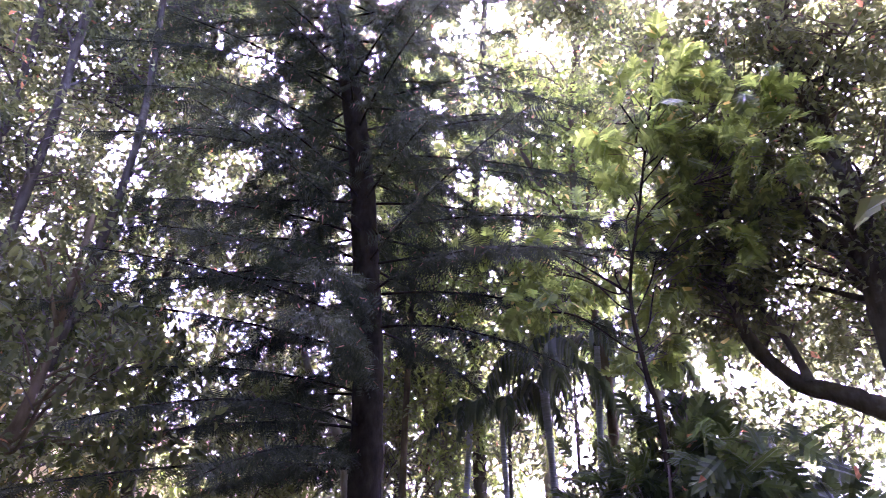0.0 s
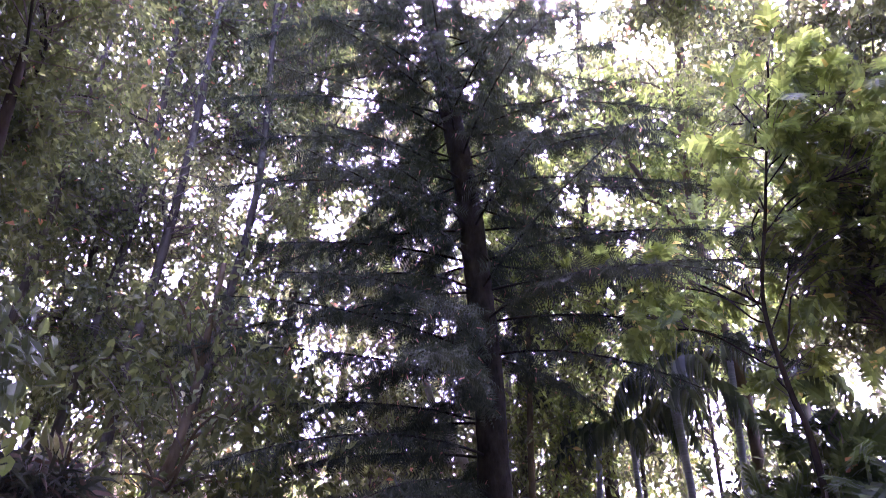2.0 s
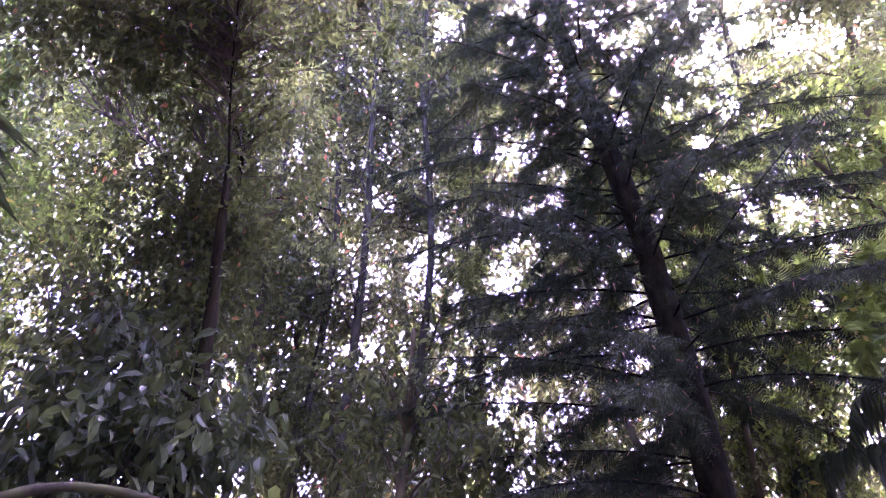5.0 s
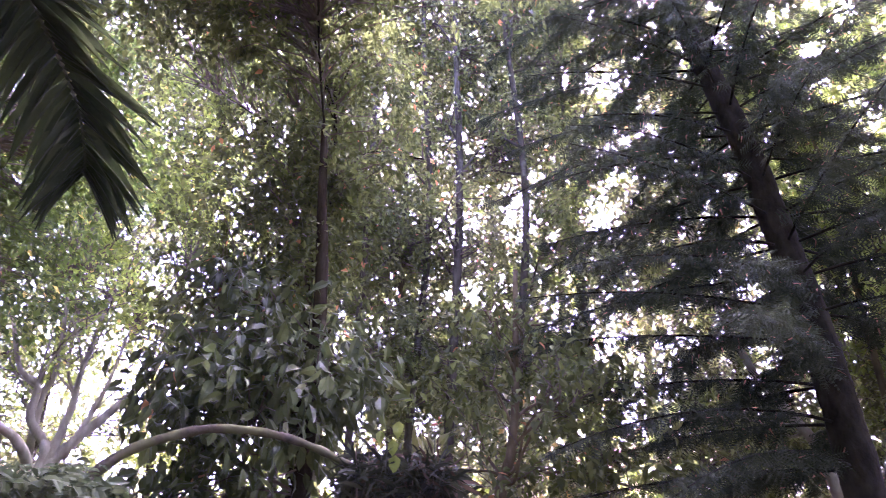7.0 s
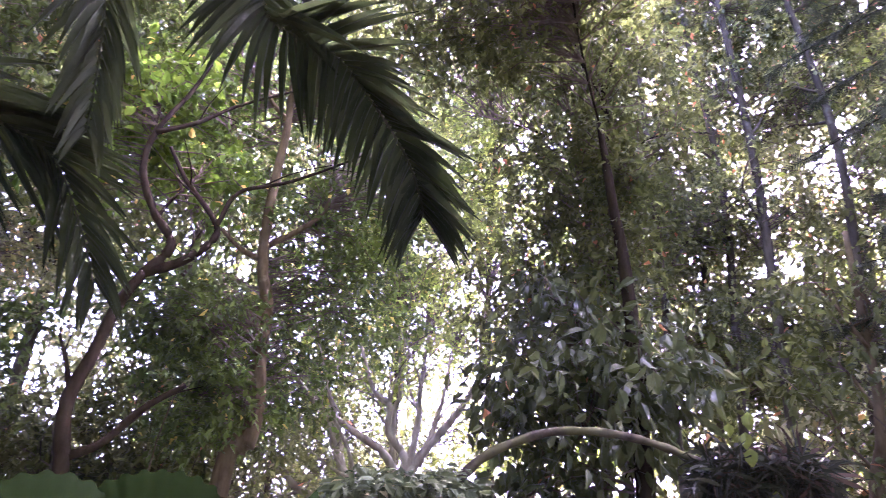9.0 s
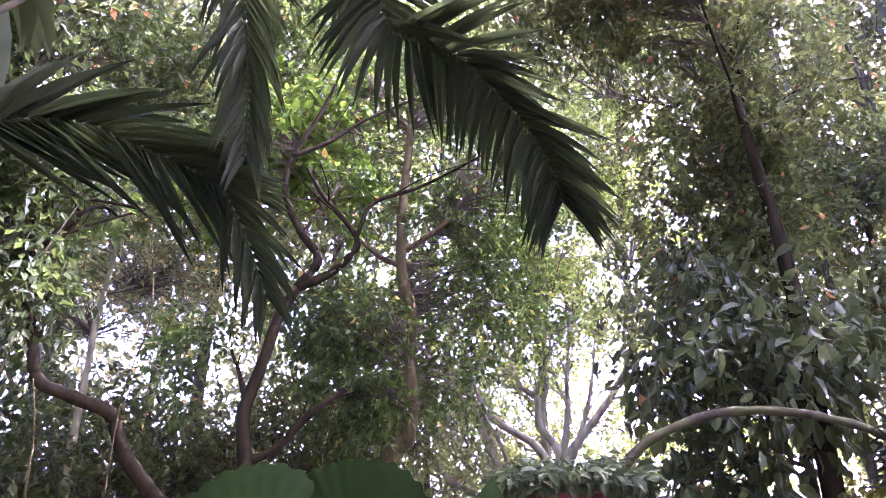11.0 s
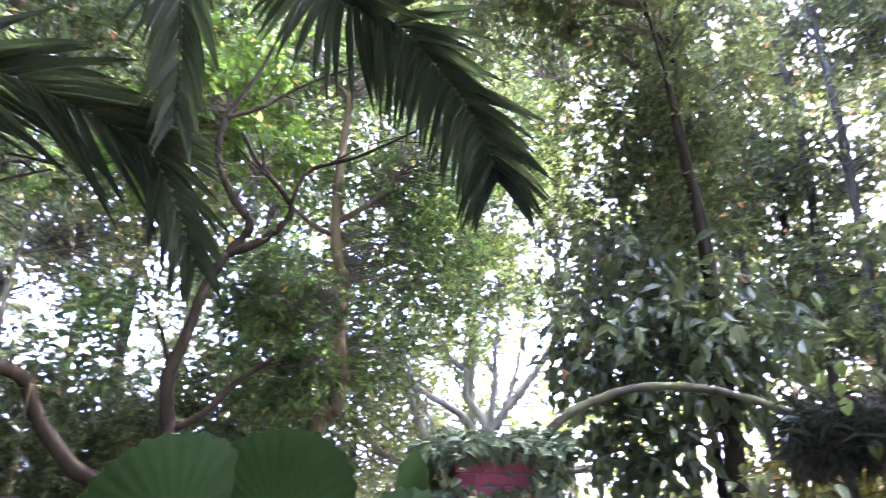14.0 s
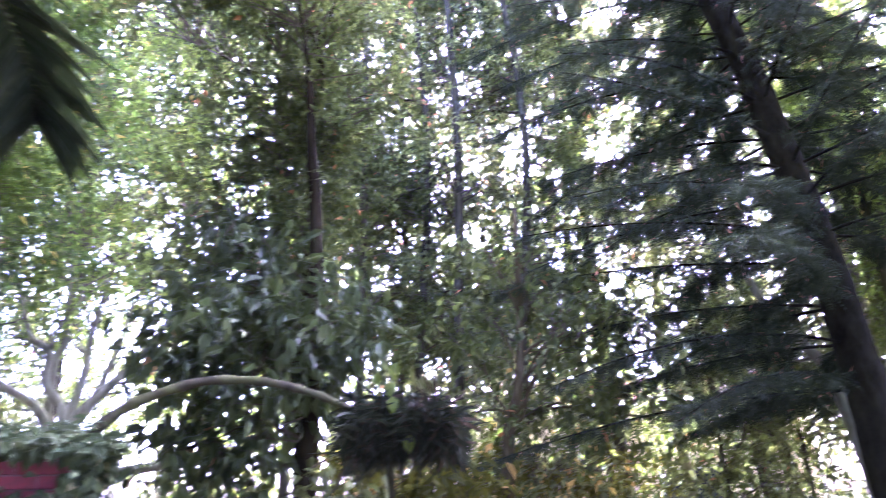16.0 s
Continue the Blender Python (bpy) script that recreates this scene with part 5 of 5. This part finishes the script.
# ---- the palm beside the viewer ----
def near_palm():
    az, r = 120.1, 3.2
    ob = thing("palm", spot(az, r), "smooth yellowish palm with a grey leaf sheath and broad drooping leaves", "palm")
    low = smooth_path([spot(az - 2.6, r, -0.1), spot(az - 1.6, r, 1.6), rise(119.5, 14.1, r), rise(az, 20.4, r)], 12)
    part("trunk", mesh_of("trunk", *tube(low, np.linspace(0.095, 0.076, len(low)), 18, 0.006, 3), PALM_TRUNK, True), ob, "smooth pale yellow-green stem")
    ringz = low[-1]
    part("ring", mesh_of("ring", *tube([ringz - UP * 0.015, ringz, ringz + UP * 0.05, ringz + UP * 0.10, ringz + UP * 0.115], [0.0755, 0.079, 0.0788, 0.078, 0.074], 18, 0.012, 4), BARK_RING, True), ob, "brown scar ring")
    top = ringz + np.array([0.02, 0.0, 0.95])
    sheath = smooth_path([ringz + UP * 0.045, ringz + UP * 0.5, top], 8)
    part("sheath", mesh_of("sheath", *tube(sheath, np.linspace(0.0745, 0.048, len(sheath)), 18, 0.02, 5), SHEATH, True), ob, "grey-green leaf sheath")
    part("old_sheath", mesh_of("old_sheath", *tube(smooth_path([ringz + [0.05, -0.02, 0.5], ringz + [0.05, 0.0, 0.75], ringz + [0.03, 0.06, 1.2]], 6), np.linspace(0.015, 0.03, 13), 7, 0.15, 6), BARK_BROWN, True), ob, "dry papery grey-brown husk")
    a = rise(119.2, 24.2, 3.1)
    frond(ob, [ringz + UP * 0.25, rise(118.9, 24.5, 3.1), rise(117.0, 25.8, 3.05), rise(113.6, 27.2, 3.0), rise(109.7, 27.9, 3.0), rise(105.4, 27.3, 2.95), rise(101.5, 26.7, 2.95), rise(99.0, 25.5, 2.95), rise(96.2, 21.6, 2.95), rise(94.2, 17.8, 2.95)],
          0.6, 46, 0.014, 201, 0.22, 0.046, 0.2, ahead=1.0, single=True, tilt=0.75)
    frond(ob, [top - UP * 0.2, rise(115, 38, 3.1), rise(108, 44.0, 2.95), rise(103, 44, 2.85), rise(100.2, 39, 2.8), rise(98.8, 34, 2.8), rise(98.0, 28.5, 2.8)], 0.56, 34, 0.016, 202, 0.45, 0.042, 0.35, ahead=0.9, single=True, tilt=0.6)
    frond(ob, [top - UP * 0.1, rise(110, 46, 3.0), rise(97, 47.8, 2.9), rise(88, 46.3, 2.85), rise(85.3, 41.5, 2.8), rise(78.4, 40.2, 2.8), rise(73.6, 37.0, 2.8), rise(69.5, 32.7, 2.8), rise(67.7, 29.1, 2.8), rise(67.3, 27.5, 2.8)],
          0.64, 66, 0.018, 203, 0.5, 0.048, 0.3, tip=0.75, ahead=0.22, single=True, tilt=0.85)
    frond(ob, [top - UP * 0.15, rise(126, 42, 3.0), rise(135, 44, 3.0), rise(143, 38, 3.1), rise(148, 28, 3.2)], 0.65, 40, 0.026, 204, 0.6, 0.05, 0.25)
    frond(ob, [top - UP * 0.05, top + spot(az, 0.5, 0.7), top + spot(az, 1.3, 0.9), top + spot(az, 2.1, 0.4), top + spot(az, 2.6, -0.4)], 0.65, 40, 0.026, 205, 0.6, 0.05, 0.25)
    return ob


PALM_TRUNK = bark_mat("smooth_palm_stem", (0.021, 0.0195, 0.0045), (0.031, 0.029, 0.0065), (0.025, 0.0235, 0.006), 0.55, 6.0, 0.003, (1, 1, 3), 0.6)
SHEATH = bark_mat("leaf_sheath", (0.00837, 0.009095, 0.00475), (0.0186, 0.02033, 0.01045), (0.01302, 0.01177, 0.006175), 0.6, 12.0, 0.005, (3, 3, 0.3), 0.6)
near_palm()


# ---- gate piers with climbing plants, and the arch between them ----
def brick_mat():
    m, nt, b, out = material("red_painted_brick")
    info = nt.nodes.new("ShaderNodeObjectInfo")
    col = ramp(nt, info.outputs["Random"], [(0.0, (0.15, 0.022, 0.026)), (1.0, (0.21, 0.036, 0.038))])
    n1 = noise_tex(nt, 14.0, 5.0)
    col = blend(nt, col, (0.11, 0.035, 0.03), ramp(nt, n1, [(0.5, (0, 0, 0)), (0.75, (1, 1, 1))]))
    nt.links.new(col, b.inputs["Base Color"])
    b.inputs["Roughness"].default_value = 0.8
    bump(nt, n1, b, 0.5, 0.006)
    return m


BRICK = brick_mat()
MORTAR = paint_mat("dark_mortar", (0.16, 0.09, 0.08), (0.1, 0.07, 0.06), 0.95)
ARCH = bark_mat("mossy_arch_pipe", (0.022, 0.02, 0.011), (0.058, 0.054, 0.031), (0.055, 0.06, 0.022), 0.5, 16.0, 0.006, (1, 1, 1), 0.7)
PIER_R = 5.0
WIDE, HIGH = 0.5, 1.99


def climbers(parent, c, half, z0, z1, count, size, shape, mat, seed, hang, stick=0.06, slim=0.6, bare=None, lift=0.05):
    """Leaves that clothe the four sides and the top of a pier."""
    g = np.random.default_rng(seed)
    face = g.integers(0, 5, count)
    u, v = g.uniform(-1, 1, (2, count))
    outn = np.array([[1, 0, 0], [-1, 0, 0], [0, 1, 0], [0, -1, 0], [0, 0, 1]], float)[face]
    side = np.array([[0, 1, 0], [0, 1, 0], [1, 0, 0], [1, 0, 0], [1, 0, 0]], float)[face]
    z = z0 + (z1 - z0) * (v * 0.5 + 0.5) ** 0.8
    p = outn * half + side * (u * half)[:, None] * 1.1
    p[:, 2] = z
    topm = face == 4
    p[topm, 0], p[topm, 1], p[topm, 2] = u[topm] * half, v[topm] * half, z1
    p += outn * (g.random(count) ** 2 * stick * 2.4)[:, None] + g.normal(size=(count, 3)) * 0.02
    if bare is not None:
        ok = bare(p)
        p, outn = p[ok], outn[ok]
    axis = outn * g.uniform(0.05, 0.5, (len(p), 1)) * (1 - 0.8 * outn[:, 2:3]) - UP * hang * g.uniform(0.6, 1.3, (len(p), 1)) + g.normal(size=(len(p), 3)) * 0.45
    axis[:, 2] = np.minimum(axis[:, 2], lift * np.abs(axis[:, 2]))
    l = size * g.uniform(0.6, 1.3, len(p))
    turn = radians(parent["turn"])
    rot = np.array([[math.cos(turn), math.sin(turn), 0], [-math.sin(turn), math.cos(turn), 0], [0, 0, 1]])
    V, F = leaves(p, axis, outn + UP * 0.6 + g.normal(size=(len(p), 3)) * 0.4, l, l * slim, shape)
    return mesh_of("climbing_leaves", V @ rot + c, F, mat)


def pier(az, name_label):
    c = spot(az, PIER_R)
    ob = thing("gate_pier", c, name_label, "gate pier", "overgrown piers of the garden gate")
    ob["turn"] = az
    part("core", mesh_of("core", *box(c + UP * HIGH / 2, (WIDE - 0.03, WIDE - 0.03, HIGH), az), MORTAR), ob)
    b_l, b_h = 0.235, 0.068
    brick_me = mesh_of("brick", *box((0, 0, 0), (b_l, 0.06, b_h)), BRICK)
    half_me = mesh_of("half_brick", *box((0, 0, 0), (b_l / 2 - 0.006, 0.06, b_h)), BRICK)
    course, z = 0, 0.045
    while z < HIGH - 0.02:
        for f in range(4):
            rot = Matrix.Rotation(radians(az + 90 * f), 3, 'Z')
            row = [(-0.123, brick_me), (0.123, brick_me)] if course % 2 else [(-0.184, half_me), (0.0, brick_me), (0.184, half_me)]
            for x, me in row:
                b = new("brick", me)
                b.parent = ob
                b.location = rot @ Vector((x, -WIDE / 2 + 0.005, z))
                b.rotation_euler = (0, 0, radians(az + 90 * f))
        z += b_h + 0.012
        course += 1
    return ob, c


p1, c1 = pier(66.2, "red brick gate pier overgrown with small-leaved climber")


def bare1(p):
    """The bricks stay free on a small patch of the front, near the top."""
    return ~((p[:, 1] < 0) & (np.abs(p[:, 0] - 0.02) < 0.2) & (np.abs(p[:, 2] - 1.87) < 0.1) & (rng.random(len(p)) < 0.95))


tagged(part("climber", climbers(p1, c1, WIDE / 2 + 0.12, 0.1, HIGH + 0.02, 4600, 0.1, OVAL, VINE, 301, 0.8, 0.05, 0.6, bare1), p1, "grey-green climbing leaves"), kind="stuff")
mat_top = climbers(p1, c1, WIDE / 2 + 0.15, HIGH - 0.06, HIGH + 0.06, 1500, 0.11, OVAL, VINE, 302, 0.22, 0.05, 0.45, bare1)
tagged(part("cap_leaves", mat_top, p1, "leaves matted over the pier's top"), kind="stuff")

# clump of strap-leaved plants that sits on the arch's far foot
c2 = spot(38.5, 4.9)
clump = thing("epiphyte", c2 + UP * 1.95, "dark clump of strap-leaved plants rooted on the arch", "plant clump")
clump["turn"] = 39.7
u, v = np.meshgrid(np.linspace(0, 2 * np.pi, 28, endpoint=False), np.linspace(0.05, np.pi - 0.05, 16), indexing="ij")
lump = 1 + 0.10 * np.sin(3 * u + 2 * v) + 0.08 * np.sin(5 * u - 3 * v) + 0.05 * rng.normal(size=u.shape)
RV = np.stack([0.28 * lump * np.cos(u) * np.sin(v), 0.28 * lump * np.sin(u) * np.sin(v), 0.15 * lump * np.cos(v)], -1).reshape(-1, 3) + c2 + UP * 2.15
ri, rj = np.meshgrid(np.arange(28), np.arange(15), indexing="ij")
RF = np.stack([ri * 16 + rj, ri * 16 + rj + 1, (ri + 1) % 28 * 16 + rj + 1, (ri + 1) % 28 * 16 + rj], -1).reshape(-1, 4)
part("root_mass", mesh_of("root_mass", RV, RF, BARK_DARK, True), clump, "dark matted roots")
tagged(part("strap_leaves", climbers(clump, c2, 0.25, 1.95, 2.22, 3200, 0.2, OVAL, STRAP, 303, 0.42, 0.04, 0.05, lift=0.6), clump, "thin grey-green strap leaves"), kind="stuff")
g = np.random.default_rng(305)
for k in range(8):
    phi = k * 0.8
    d = np.array([math.cos(phi), math.sin(phi), 0]) * g.uniform(0.15, 0.6) + UP
    foot = rise(36.5, 8.4, 4.85) + np.array([math.cos(phi), math.sin(phi), 0]) * 0.03
    V, F = leaves(foot[None], d[None], UP[None] + g.normal(size=(1, 3)), np.array([g.uniform(0.16, 0.24)]), np.array([0.045]), LEAFLET)
    part("tuft_leaf", mesh_of("tuft_leaf", V, F, LEAF_YELLOW_SUNLIT), clump, "upright yellow-green leaf")
for az, el, s in [(39.3, 8.9, 0.11), (39.1, 7.7, 0.12), (38.9, 10.4, 0.12), (40.4, 9.6, 0.09), (37.8, 4.6, 0.12)]:
    V, F = leaves(rise(az, el + 0.8, 4.5)[None], np.array([[0.1, -0.2, -1.0]]), np.array([[0.6, -1.0, 0.3]]) + g.normal(size=(1, 3)) * 0.2, np.array([s]), np.array([s * 0.75]), OVAL)
    part("broad_leaf", mesh_of("broad_leaf", V, F, LEAF_FRESH), clump, "single broad light green leaf")

arch = thing("garden_arch", spot(39.5, PIER_R), "bent mossy pipe arching between the gate piers", "arch")
al = smooth_path([rise(62.9, 4.6, PIER_R), rise(61.4, 6.5, PIER_R), rise(59.2, 8.2, PIER_R), rise(55.2, 9.7, PIER_R), rise(52.1, 10.0, PIER_R), rise(48.9, 9.7, PIER_R), rise(46.0, 8.95, PIER_R), rise(43.5, 7.9, PIER_R), rise(40.6, 6.4, PIER_R), rise(39.6, 3.0, PIER_R), spot(39.5, PIER_R, 0.9), spot(39.5, PIER_R, -0.05)], 8)
part("pipe", mesh_of("pipe", *tube(al, np.linspace(0.038, 0.02, len(al)) + 0.003 * np.sin(np.arange(len(al)) * 0.9), 12, 0.03, 8), ARCH, True), arch)


# ---- fan palm in front of the viewer ----
def fan_leaf(parent, hub, axis, face, radius, spread, seed, mat=None, pleats=14):
    """A round pleated fan leaf with a toothed rim on a stalk."""
    g = np.random.default_rng(seed)
    a = unit(np.array(axis, float))
    x = unit(np.cross(a, np.array(face, float)))
    z = np.cross(x, a)
    n = pleats * 4 + 1
    ang = np.radians(np.linspace(-spread / 2, spread / 2, n))
    rows = [0.03, 0.3, 0.55, 0.78, 0.93, 1.0]
    V = []
    for k, t in enumerate(ang):
        rim = radius * (1 - 0.035 * (k % 4 > 1) + 0.025 * math.sin(k * 0.16 + seed)) * (1 - 0.08 * (abs(t) / (radians(spread) / 2)) ** 3)
        for s in rows:
            rr = rim * s
            up_z = 0.004 * radius * s * math.sin(k * math.pi / 2 + 0.4) + 0.16 * radius * s * s * math.sin(t * 1.3 + seed) - 0.12 * radius * s ** 3
            V.append(np.array(hub) + x * math.sin(t) * rr + a * math.cos(t) * rr + z * up_z)
    m = len(rows)
    F = []
    for k in range(n - 1):
        for i in range(m - 1):
            q = (k * m + i, (k + 1) * m + i, (k + 1) * m + i + 1, k * m + i + 1)
            F += [(q[0], q[1], q[2]), (q[0], q[2], q[3])]
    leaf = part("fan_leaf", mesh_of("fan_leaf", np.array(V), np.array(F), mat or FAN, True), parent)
    foot = np.array(parent.location) + UP * 0.05
    hub = np.array(hub)
    st = smooth_path([foot, foot * 0.5 + hub * 0.5 + [0.03, 0.05, 0.1], hub], 8)
    part("stalk", mesh_of("stalk", *tube(st, np.linspace(0.014, 0.008, len(st)), 8), FROND_STEM, True), leaf)
    return leaf


fan = thing("fan_palm", spot(87, 1.75), "low fan palm with round pleated deep green leaves", "fan palm")
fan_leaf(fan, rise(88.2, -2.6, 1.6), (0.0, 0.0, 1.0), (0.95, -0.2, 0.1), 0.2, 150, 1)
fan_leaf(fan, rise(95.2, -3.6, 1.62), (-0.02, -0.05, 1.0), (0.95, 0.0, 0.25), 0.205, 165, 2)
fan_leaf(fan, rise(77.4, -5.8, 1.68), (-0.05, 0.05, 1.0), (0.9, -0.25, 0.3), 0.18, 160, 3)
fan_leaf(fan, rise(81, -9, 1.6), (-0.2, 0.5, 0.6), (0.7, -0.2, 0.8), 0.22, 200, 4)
V, F = leaves(rise(75.6, -1.2, 2.3)[None], np.array([[0.02, 0.05, 1.0]]), np.array([[1.0, -0.5, 0.2]]), np.array([0.22]), np.array([0.13]), OVAL)
young = thing("young_plant", spot(75.6, 2.3), "young plant with one heart-shaped green leaf", "plant")
part("stalk", mesh_of("stalk", *tube(smooth_path([spot(75.6, 2.3, -0.03), spot(75.3, 2.3, 0.8), rise(75.6, -1.2, 2.3)], 8), 0.006, 6), FROND_STEM, True), young)
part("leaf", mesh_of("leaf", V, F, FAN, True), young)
